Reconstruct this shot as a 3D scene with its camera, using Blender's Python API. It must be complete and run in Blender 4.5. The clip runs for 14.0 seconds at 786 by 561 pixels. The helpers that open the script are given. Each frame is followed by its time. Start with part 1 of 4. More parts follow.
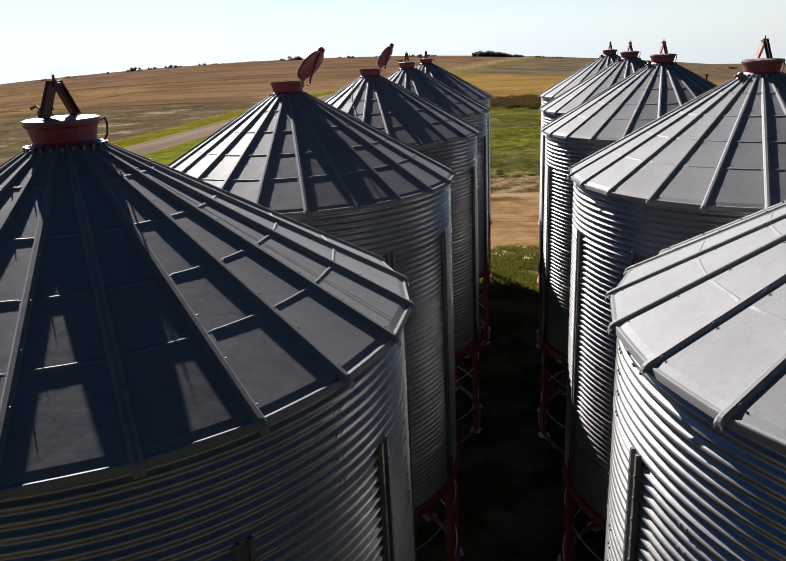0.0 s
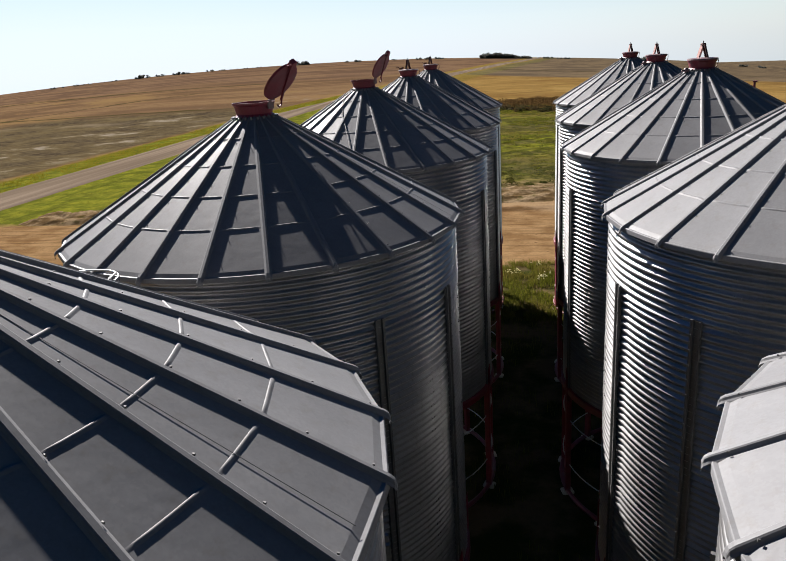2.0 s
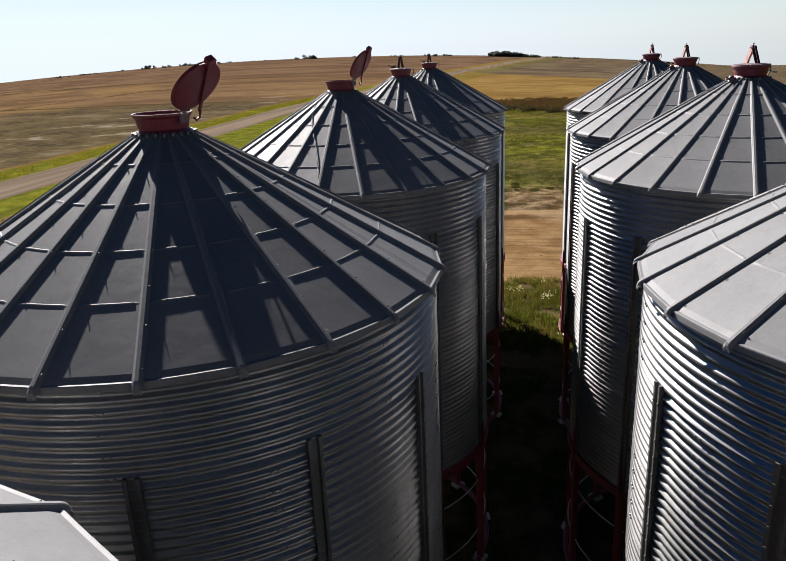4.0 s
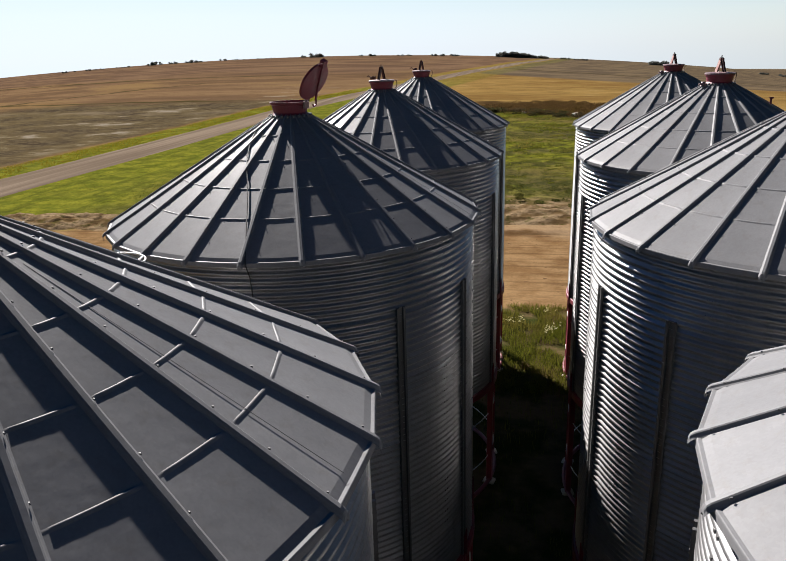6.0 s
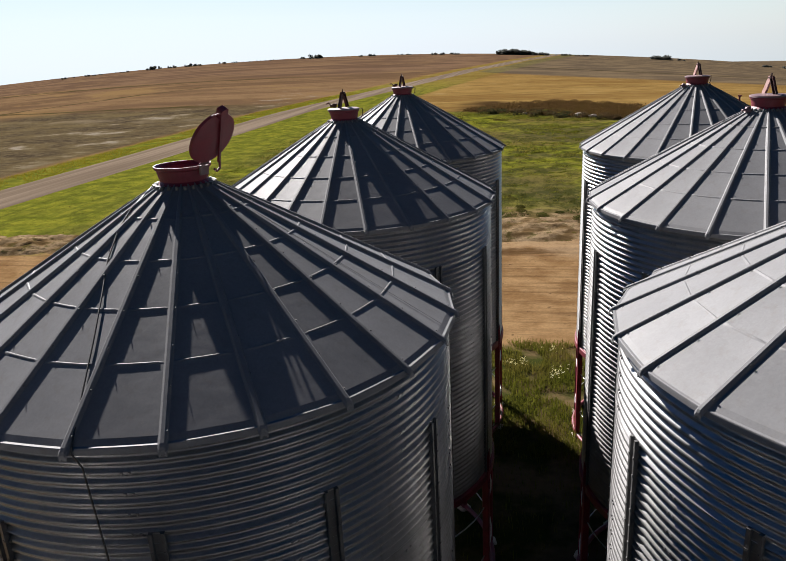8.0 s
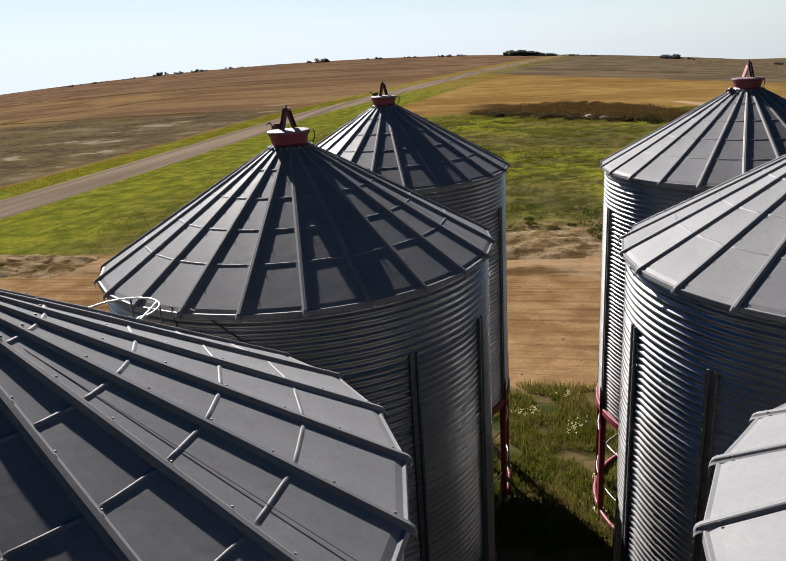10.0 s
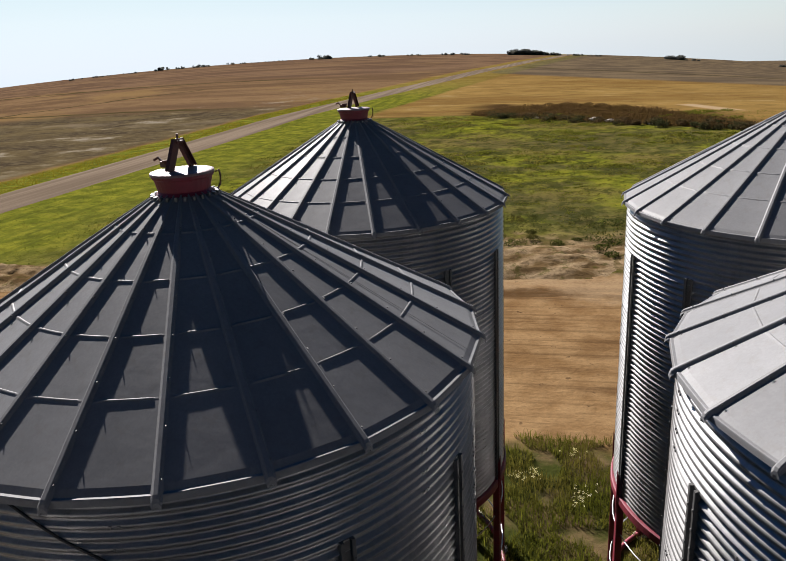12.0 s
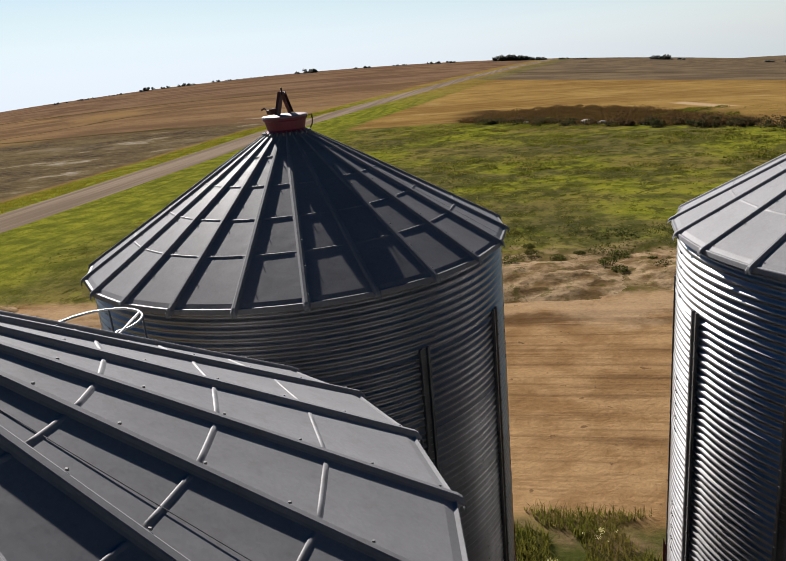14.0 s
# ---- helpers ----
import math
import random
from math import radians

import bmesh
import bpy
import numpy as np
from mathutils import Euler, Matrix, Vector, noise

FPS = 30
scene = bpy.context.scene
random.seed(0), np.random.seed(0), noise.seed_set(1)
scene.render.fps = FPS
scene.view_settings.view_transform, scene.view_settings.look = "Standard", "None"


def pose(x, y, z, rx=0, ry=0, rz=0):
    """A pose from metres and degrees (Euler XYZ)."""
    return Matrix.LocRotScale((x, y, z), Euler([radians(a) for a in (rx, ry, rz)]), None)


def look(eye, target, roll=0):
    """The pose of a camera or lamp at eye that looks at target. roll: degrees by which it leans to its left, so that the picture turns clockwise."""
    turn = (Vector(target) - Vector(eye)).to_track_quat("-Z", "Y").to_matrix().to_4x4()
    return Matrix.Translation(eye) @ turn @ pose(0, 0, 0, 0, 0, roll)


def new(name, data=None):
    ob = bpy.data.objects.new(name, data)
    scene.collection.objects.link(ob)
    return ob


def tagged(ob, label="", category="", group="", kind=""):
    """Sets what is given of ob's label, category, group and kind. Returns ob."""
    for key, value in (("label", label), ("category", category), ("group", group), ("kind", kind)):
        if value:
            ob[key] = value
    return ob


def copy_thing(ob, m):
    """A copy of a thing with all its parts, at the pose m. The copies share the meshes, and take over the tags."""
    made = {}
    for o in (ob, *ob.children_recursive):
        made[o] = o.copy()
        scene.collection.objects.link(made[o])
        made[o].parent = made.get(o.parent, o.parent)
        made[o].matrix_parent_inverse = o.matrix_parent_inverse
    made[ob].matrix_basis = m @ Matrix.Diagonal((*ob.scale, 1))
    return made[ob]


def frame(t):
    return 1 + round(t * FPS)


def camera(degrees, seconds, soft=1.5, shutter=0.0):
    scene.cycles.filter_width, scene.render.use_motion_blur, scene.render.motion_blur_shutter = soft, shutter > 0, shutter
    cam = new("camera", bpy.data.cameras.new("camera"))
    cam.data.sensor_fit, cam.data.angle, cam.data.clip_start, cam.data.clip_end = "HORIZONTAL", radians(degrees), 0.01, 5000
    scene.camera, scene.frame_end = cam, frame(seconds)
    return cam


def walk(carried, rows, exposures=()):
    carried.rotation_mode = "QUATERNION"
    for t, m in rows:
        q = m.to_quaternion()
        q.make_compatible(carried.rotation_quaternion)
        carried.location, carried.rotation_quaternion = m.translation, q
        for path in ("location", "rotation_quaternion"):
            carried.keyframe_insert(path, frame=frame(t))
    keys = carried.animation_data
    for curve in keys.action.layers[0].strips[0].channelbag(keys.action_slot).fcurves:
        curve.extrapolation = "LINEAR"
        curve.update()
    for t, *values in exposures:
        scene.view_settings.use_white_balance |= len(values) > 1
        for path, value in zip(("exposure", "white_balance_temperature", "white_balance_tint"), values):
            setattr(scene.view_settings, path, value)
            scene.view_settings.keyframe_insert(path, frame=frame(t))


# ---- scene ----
# ---- camera ----
cam = camera(58.50, 14.0, soft=0.8)
# seconds, eye x, y, z, yaw to the left of +y, pitch, roll
PATH = [
    (0.0, 0.094, 0.258, 10.466, 10.17, -18.11, -2.9),
    (0.5, 0.001, 0.809, 10.483, 10.11, -18.01, -3.31),
    (1.0, -0.056, 1.333, 10.483, 10.43, -17.76, -3.83),
    (1.5, -0.035, 1.944, 10.53, 10.62, -17.95, -3.14),
    (2.0, -0.051, 2.684, 10.55, 11.02, -17.82, -3.81),
    (2.5, -0.043, 3.374, 10.519, 11.12, -17.91, -3.63),
    (3.0, -0.052, 4.035, 10.51, 11.0, -18.18, -2.72),
    (5.5, -0.01, 7.797, 10.672, 11.68, -17.98, -2.45),
    (6.0, 0.037, 8.595, 10.724, 11.7, -18.17, -1.84),
    (6.5, 0.063, 9.414, 10.787, 11.93, -18.1, -2.45),
    (7.0, 0.04, 10.333, 10.875, 11.96, -18.05, -2.93),
    (7.5, 0.039, 11.192, 10.983, 12.07, -18.01, -3.28),
    (8.0, 0.065, 12.059, 11.076, 12.08, -18.22, -2.96),
    (10.5, -0.014, 16.556, 10.998, 12.98, -17.94, -3.89),
    (11.0, -0.028, 17.402, 10.998, 13.22, -18.09, -3.25),
    (11.5, -0.05, 18.193, 11.04, 13.04, -18.21, -2.76),
    (12.0, -0.103, 19.016, 11.051, 12.97, -18.15, -3.09),
    (12.5, -0.145, 19.966, 10.986, 12.74, -18.17, -2.45),
    (13.0, -0.205, 20.816, 10.903, 12.72, -17.81, -3.54),
    (13.5, -0.246, 21.736, 10.773, 12.58, -17.54, -4.63),
    (14.0, -0.396, 22.871, 10.625, 12.52, -17.35, -5.37),
]


def aimed(x, y, z, yaw, pitch, roll):
    a, b = radians(yaw), radians(pitch)
    way = Vector((-math.sin(a) * math.cos(b), math.cos(a) * math.cos(b), math.sin(b)))
    eye = Vector((x, y, z))
    return look(eye, eye + way, roll)


walk(cam, [(t, aimed(*row)) for t, *row in PATH], exposures=[(0.0, 1.64, 6050, 15), (3.0, 1.51, 6050, 15), (7.0, 1.53, 6050, 15), (14.0, 1.42, 6050, 15)])

# ---- light ----
SUN_AZ, SUN_EL = 127.0, 33.0     # degrees from +x towards +y, and above the horizon
to_sun = Vector((math.cos(radians(SUN_AZ)) * math.cos(radians(SUN_EL)),
                 math.sin(radians(SUN_AZ)) * math.cos(radians(SUN_EL)), math.sin(radians(SUN_EL))))
world = bpy.data.worlds.new("sky")
scene.world = world
world.use_nodes = True
wn = world.node_tree.nodes
sky = wn.new("ShaderNodeTexSky")
sky.sky_type = "NISHITA"
sky.sun_disc = False
sky.sun_elevation = radians(SUN_EL)
sky.sun_rotation = radians(90 - SUN_AZ)
sky.air_density, sky.dust_density, sky.ozone_density = 1.3, 0.3, 3.0
# thin haze: the sky pales and brightens smoothly towards the horizon, all the way round
where = wn.new("ShaderNodeTexCoord")
part_z = wn.new("ShaderNodeSeparateXYZ")
haze = wn.new("ShaderNodeMapRange")
haze.interpolation_type = "SMOOTHSTEP"
haze.inputs[1].default_value, haze.inputs[2].default_value = 0.0, 0.40
veil = wn.new("ShaderNodeMapRange")
veil.interpolation_type = "SMOOTHSTEP"
veil.inputs[1].default_value, veil.inputs[2].default_value = 0.0, 0.22
veil.inputs[4].default_value = 0.0
# the haze is thickest under the sun and thin away from it
toward = wn.new("ShaderNodeVectorMath")
toward.operation = "DOT_PRODUCT"
toward.inputs[1].default_value = (math.cos(radians(SUN_AZ)), math.sin(radians(SUN_AZ)), 0.0)
thick = wn.new("ShaderNodeMapRange")
thick.inputs[1].default_value, thick.inputs[2].default_value = -0.2, 1.0
thick.inputs[3].default_value, thick.inputs[4].default_value = 0.06, 0.88
pale = wn.new("ShaderNodeMix")
pale.data_type = "RGBA"
pale.inputs[7].default_value = (10.3, 12.0, 13.3, 1.0)
link = world.node_tree.links.new
link(where.outputs["Generated"], part_z.inputs[0])
link(where.outputs["Generated"], toward.inputs[0])
# and the clear sky above it brightens towards the sun's side
above = wn.new("ShaderNodeMapRange")
above.inputs[1].default_value, above.inputs[2].default_value = 0.0, 0.95
above.inputs[3].default_value, above.inputs[4].default_value = 0.0056, 0.0215
link(toward.outputs["Value"], above.inputs[0])
link(above.outputs[0], haze.inputs[4])
low = wn.new("ShaderNodeMapRange")
low.inputs[1].default_value, low.inputs[2].default_value = -0.5, 0.5
low.inputs[3].default_value, low.inputs[4].default_value = 0.013, 0.0290
link(toward.outputs["Value"], low.inputs[0])
link(low.outputs[0], haze.inputs[3])
link(toward.outputs["Value"], thick.inputs[0])
link(thick.outputs[0], veil.inputs[3])
link(part_z.outputs[2], haze.inputs[0])
link(part_z.outputs[2], veil.inputs[0])
link(veil.outputs[0], pale.inputs["Factor"])
link(haze.outputs[0], wn["Background"].inputs["Strength"])
deep = wn.new("ShaderNodeHueSaturation")     # clear dry air: a deep blue overhead
deep.inputs["Hue"].default_value, deep.inputs["Saturation"].default_value = 0.512, 1.58
link(sky.outputs[0], deep.inputs["Color"])
link(deep.outputs[0], pale.inputs[6])
link(pale.outputs[2], wn["Background"].inputs["Color"])
lamp = bpy.data.lights.new("sun", "SUN")
lamp.energy, lamp.angle, lamp.color = 5.0, radians(0.53), (1.0, 0.93, 0.81)
sun = new("sun", lamp)
sun.matrix_world = look(to_sun * 60, (0, 0, 0))


# ---- materials ----
class Nodes:
    """Short calls for building a node material."""

    def __init__(self, name):
        self.mat = bpy.data.materials.new(name)
        self.mat.use_nodes = True
        self.t = self.mat.node_tree
        self.bsdf = self.t.nodes["Principled BSDF"]

    def put(self, socket, v):
        if isinstance(v, bpy.types.NodeSocket):
            self.t.links.new(v, socket)
        elif v is not None:
            socket.default_value = v

    def node(self, kind):
        return self.t.nodes.new(kind)

    def math(self, op, a, b=None, c=None, clamp=False):
        n = self.node("ShaderNodeMath")
        n.operation, n.use_clamp = op, clamp
        for s, v in zip(n.inputs, (a, b, c)):
            self.put(s, v)
        return n.outputs[0]

    def coords(self, kind="Object", scale=(1, 1, 1)):
        c = self.node("ShaderNodeTexCoord").outputs[kind] if kind != "Position" else self.node("ShaderNodeNewGeometry").outputs["Position"]
        m = self.node("ShaderNodeMapping")
        self.put(m.inputs["Vector"], c)
        m.inputs["Scale"].default_value = scale
        return m.outputs[0]

    def noise(self, vec, scale, detail=4.0, rough=0.55, distort=0.0):
        n = self.node("ShaderNodeTexNoise")
        self.put(n.inputs["Vector"], vec)
        n.inputs["Scale"].default_value, n.inputs["Detail"].default_value = scale, detail
        n.inputs["Roughness"].default_value, n.inputs["Distortion"].default_value = rough, distort
        return n.outputs["Fac"]

    def ramp(self, v, lo, hi, a=0.0, b=1.0):
        n = self.node("ShaderNodeMapRange")
        n.interpolation_type = "SMOOTHSTEP"
        for i, x in enumerate((v, lo, hi, a, b)):
            self.put(n.inputs[i], x)
        return n.outputs[0]

    def mix(self, f, a, b, blend="MIX"):
        n = self.node("ShaderNodeMix")
        n.data_type, n.blend_type = "RGBA", blend
        self.put(n.inputs["Factor"], f)
        self.put(n.inputs[6], (*a, 1) if isinstance(a, tuple) else a)
        self.put(n.inputs[7], (*b, 1) if isinstance(b, tuple) else b)
        return n.outputs[2]

    def bump(self, height, strength=0.3, distance=0.01):
        n = self.node("ShaderNodeBump")
        n.inputs["Strength"].default_value, n.inputs["Distance"].default_value = strength, distance
        self.put(n.inputs["Height"], height)
        self.put(self.bsdf.inputs["Normal"], n.outputs[0])

    def done(self, colour, rough, metal=0.0, shine=0.5):
        self.bsdf.inputs["Specular IOR Level"].default_value = shine
        self.put(self.bsdf.inputs["Base Color"], (*colour, 1) if isinstance(colour, tuple) else colour)
        self.put(self.bsdf.inputs["Roughness"], rough)
        self.put(self.bsdf.inputs["Metallic"], metal)
        return self.mat


def surface(name, light, dark, rough=0.5, metal=0.0, large=1.5, fine=25.0, bump=0.15, vary=0.12, dist=0.003, space="Object"):
    """A worn surface: two colours in blotches, fine grain, a little difference from object to object."""
    k = Nodes(name)
    v = k.coords(space)
    blotch = k.ramp(k.noise(v, large, 5, 0.6), 0.3, 0.72)
    grain = k.noise(v, fine, 3, 0.6)
    c = k.mix(blotch, dark, light)
    c = k.mix(k.ramp(grain, 0.25, 0.75, 0.0, 0.35), c, tuple(0.62 * x for x in dark))
    rnd = k.node("ShaderNodeObjectInfo").outputs["Random"]
    tone = k.node("ShaderNodeHueSaturation")
    k.put(tone.inputs["Value"], k.math("MULTIPLY_ADD", rnd, 2 * vary, 1 - vary))
    k.put(tone.inputs["Color"], c)
    k.bump(grain, bump, dist)
    r = k.math("MULTIPLY_ADD", blotch, 0.16, rough - 0.08)
    return k.done(tone.outputs[0], r, metal)


def galvanised(name, light, dark, rough, metal, shine, streak=(6, 6, 0.5)):
    """Zinc-coated sheet: spangle, dull blotches, streaks that run down."""
    k = Nodes(name)
    v = k.coords("Object")
    vor = k.node("ShaderNodeTexVoronoi")
    k.put(vor.inputs["Vector"], v)
    vor.inputs["Scale"].default_value = 55.0
    spangle = k.node("ShaderNodeSeparateColor")
    k.put(spangle.inputs[0], vor.outputs["Color"])
    blotch = k.ramp(k.noise(v, 1.3, 6, 0.62), 0.32, 0.7)
    run = k.noise(k.coords("Object", streak), 2.2, 5, 0.6)
    c = k.mix(blotch, dark, light)
    c = k.mix(k.math("MULTIPLY", spangle.outputs[0], 0.22), c, tuple(0.7 * x for x in dark))
    c = k.mix(k.ramp(run, 0.5, 0.78, 0.0, 0.4), c, (0.13, 0.12, 0.105))
    rnd = k.node("ShaderNodeObjectInfo").outputs["Random"]
    tone = k.node("ShaderNodeHueSaturation")
    k.put(tone.inputs["Value"], k.math("MULTIPLY_ADD", rnd, 0.16, 0.92))
    k.put(tone.inputs["Color"], c)
    r = k.math("MULTIPLY_ADD", k.noise(v, 4.0, 4), 0.10, rough - 0.05)
    k.bump(k.math("ADD", k.math("MULTIPLY", k.noise(v, 7.0, 3), 0.3), k.noise(v, 1.9, 3)), 0.16, 0.03)
    return k.done(tone.outputs[0], r, metal, shine)


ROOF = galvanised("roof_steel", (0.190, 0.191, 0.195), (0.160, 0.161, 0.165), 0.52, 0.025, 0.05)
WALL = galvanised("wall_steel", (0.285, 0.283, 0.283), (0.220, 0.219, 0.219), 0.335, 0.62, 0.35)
STEEL = surface("channel_steel", (0.13, 0.13, 0.13), (0.085, 0.085, 0.085), 0.45, 0.3, 3.0, 60.0)
BOLT = surface("bolt_zinc", (0.14, 0.14, 0.14), (0.09, 0.09, 0.09), 0.7, 0.1)
PIPE = surface("pipe_steel", (0.50, 0.50, 0.50), (0.36, 0.36, 0.36), 0.4, 0.6)
RED = surface("red_paint", (0.20, 0.015, 0.034), (0.12, 0.012, 0.024), 0.55, 0.0, 4.0, 70.0)
RUST = surface("rusty_steel", (0.16, 0.08, 0.05), (0.08, 0.04, 0.03), 0.75, 0.2, 6.0, 60.0)
IRON = surface("clamp_iron", (0.11, 0.035, 0.03), (0.05, 0.022, 0.02), 0.6, 0.2, 8.0, 70.0)
# one clamp arm of each right bin: its sunlit look is put into this pale colour
PINK = surface("sunlit_arm_paint", (0.62, 0.42, 0.38), (0.48, 0.28, 0.25), 0.5, 0.0, 6.0, 60.0)
LID_RED = surface("lid_red", (0.19, 0.020, 0.034), (0.13, 0.015, 0.026), 0.5, 0.0, 4.0, 70.0)
LID = surface("lid_steel", (0.20, 0.145, 0.145), (0.16, 0.085, 0.09), 0.5, 0.2, 4.0, 60.0)
HOPPER = surface("hopper_steel", (0.42, 0.42, 0.43), (0.30, 0.30, 0.31), 0.5, 0.5)
CABLE = surface("black_rubber", (0.03, 0.03, 0.03), (0.015, 0.015, 0.015), 0.6)
BARK = surface("bark", (0.09, 0.07, 0.05), (0.05, 0.04, 0.03), 0.9)
ROCK = surface("fieldstone", (0.62, 0.55, 0.44), (0.40, 0.35, 0.28), 0.85, 0, 3.0, 30.0, 0.5, 0.2, 0.02)


def foliage(name, a, b, c):
    k = Nodes(name)
    isl = k.node("ShaderNodeNewGeometry").outputs["Random Per Island"]
    pos = k.noise(k.coords("Position"), 0.35, 4)
    col = k.mix(isl, a, b)
    col = k.mix(k.ramp(pos, 0.42, 0.68), col, c)
    thin = k.node("ShaderNodeBsdfTranslucent")
    k.put(thin.inputs["Color"], col)
    both = k.node("ShaderNodeMixShader")
    both.inputs[0].default_value = 0.5
    k.put(both.inputs[1], k.bsdf.outputs[0])
    k.put(both.inputs[2], thin.outputs[0])
    k.put(k.t.nodes["Material Output"].inputs["Surface"], both.outputs[0])
    return k.done(col, 0.7, 0.0, 0.0)


GRASS = foliage("grass_blades", (0.050, 0.058, 0.008), (0.112, 0.114, 0.013), (0.125, 0.104, 0.022))
DRYGRASS = foliage("dry_grass", (0.095, 0.088, 0.005), (0.14, 0.115, 0.010), (0.15, 0.108, 0.016))
WEED = foliage("weed_leaves", (0.020, 0.027, 0.008), (0.050, 0.060, 0.012), (0.070, 0.064, 0.016))
BRUSH = foliage("brush_leaves", (0.020, 0.023, 0.010), (0.045, 0.045, 0.018), (0.065, 0.044, 0.022))
DEAD = foliage("dead_weeds", (0.050, 0.030, 0.013), (0.090, 0.054, 0.020), (0.066, 0.042, 0.013))
# far leaves: distance haze is put into the colour, lighter and greyer
LEAF = foliage("hazy_tree_leaves", (0.085, 0.090, 0.080), (0.110, 0.115, 0.100), (0.12, 0.12, 0.105))
FLOWER = foliage("flower_heads", (0.55, 0.5, 0.2), (0.6, 0.58, 0.45), (0.5, 0.45, 0.2))

ROAD_X, BEND_Y, BEND = -47.2, 148.0, 0.115   # the road runs along y, then bears off


def ground_material():
    k = Nodes("prairie_ground")
    pos = k.coords("Position")
    sep = k.node("ShaderNodeSeparateXYZ")
    k.put(sep.inputs[0], pos)
    w1 = k.math("MULTIPLY_ADD", k.noise(pos, 0.16, 4), 7.0, -3.5)
    w2 = k.math("MULTIPLY_ADD", k.noise(pos, 0.9, 4), 2.4, -1.2)
    wob = k.math("ADD", w1, w2)
    x, y = sep.outputs[0], sep.outputs[1]
    bend = k.math("MULTIPLY", k.math("MAXIMUM", k.math("SUBTRACT", y, BEND_Y), 0.0), BEND)
    dx = k.math("SUBTRACT", k.math("SUBTRACT", x, ROAD_X), bend)
    yw = k.math("ADD", y, wob)
    xw = k.math("ADD", x, k.math("MULTIPLY", wob, 0.8))
    dw = k.math("ADD", dx, k.math("MULTIPLY", wob, 0.35))
    fine = k.noise(pos, 6.0, 6, 0.65)
    mid = k.noise(pos, 0.55, 5, 0.6)
    big = k.noise(pos, 0.045, 5, 0.6)
    strip = k.noise(k.coords("Position", (0.006, 0.05, 1)), 1.0, 5, 0.62)
    rows = k.noise(k.coords("Position", (0.02, 0.5, 1)), 1.0, 4, 0.6)

    def band(v, lo, hi, soft):
        return k.math("MULTIPLY", k.ramp(v, lo - soft, lo + soft), k.ramp(v, hi - soft, hi + soft, 1.0, 0.0))

    def both(a, b):
        return k.math("MULTIPLY", a, b)

    # stubble over the whole prairie
    c = k.mix(k.ramp(strip, 0.35, 0.65), (0.118, 0.069, 0.021), (0.182, 0.116, 0.036))
    c = k.mix(k.ramp(rows, 0.45, 0.75, 0.0, 0.55), c, (0.205, 0.140, 0.046))
    grit = k.noise(k.coords("Position", (0.14, 0.24, 1)), 1.0, 6, 0.72)
    c = k.mix(k.ramp(grit, 0.48, 0.64, 0.0, 0.6), c, (0.085, 0.052, 0.018))
    c = k.mix(k.ramp(grit, 0.44, 0.32, 0.0, 0.5), c, (0.22, 0.165, 0.075))
    # the brown fields beyond the road
    left = k.ramp(dw, -11.0, -8.0, 1.0, 0.0)
    brown = k.mix(k.ramp(strip, 0.38, 0.62), (0.086, 0.053, 0.030), (0.136, 0.086, 0.045))
    brown = k.mix(k.ramp(rows, 0.5, 0.7, 0.0, 0.25), brown, (0.055, 0.038, 0.012))
    brown = k.mix(k.ramp(grit, 0.48, 0.62, 0.0, 0.4), brown, (0.065, 0.042, 0.020))
    brown = k.mix(k.ramp(k.noise(k.coords("Position", (0.012, 0.022, 1)), 1.0, 5, 0.65), 0.50, 0.62, 0.0, 0.7), brown, (0.156, 0.100, 0.042))
    brown = k.mix(k.ramp(yw, 290.0, 330.0, 0.0, 0.6), brown, k.mix(k.ramp(strip, 0.4, 0.6), (0.070, 0.043, 0.030), (0.110, 0.070, 0.045)))
    c = k.mix(left, c, brown)
    dark = both(left, both(k.ramp(k.math("MULTIPLY_ADD", wob, 2.0, y), 158.0, 178.0, 1.0, 0.0), k.ramp(dw, -88.0, -64.0)))
    weeds = k.noise(k.coords("Position", (0.09, 0.12, 1)), 1.0, 6, 0.68)
    weedy = k.mix(k.ramp(weeds, 0.38, 0.64), (0.036, 0.027, 0.018), (0.085, 0.064, 0.030))
    weedy = k.mix(k.ramp(k.noise(k.coords("Position", (0.5, 0.9, 1)), 1.0, 5, 0.7), 0.45, 0.62, 0.0, 0.7), weedy, (0.10, 0.08, 0.045))
    weedy = k.mix(both(k.ramp(big, 0.52, 0.66), k.ramp(strip, 0.4, 0.6)), weedy, (0.12, 0.095, 0.06))
    c = k.mix(dark, c, weedy)
    chalk = both(band(dw, -36.0, -12.0, 3.0), both(k.ramp(yw, 40.0, 60.0), k.ramp(yw, 190.0, 230.0, 1.0, 0.0)))
    c = k.mix(both(chalk, k.ramp(weeds, 0.56, 0.66, 0.0, 0.75)), c, (0.20, 0.175, 0.14))
    # grassy furrows that wind across the fields
    bent = k.math("MULTIPLY", k.math("SUBTRACT", k.noise(k.coords("Position", (0.022, 0.022, 1)), 1.0, 3), 0.5), 26.0)
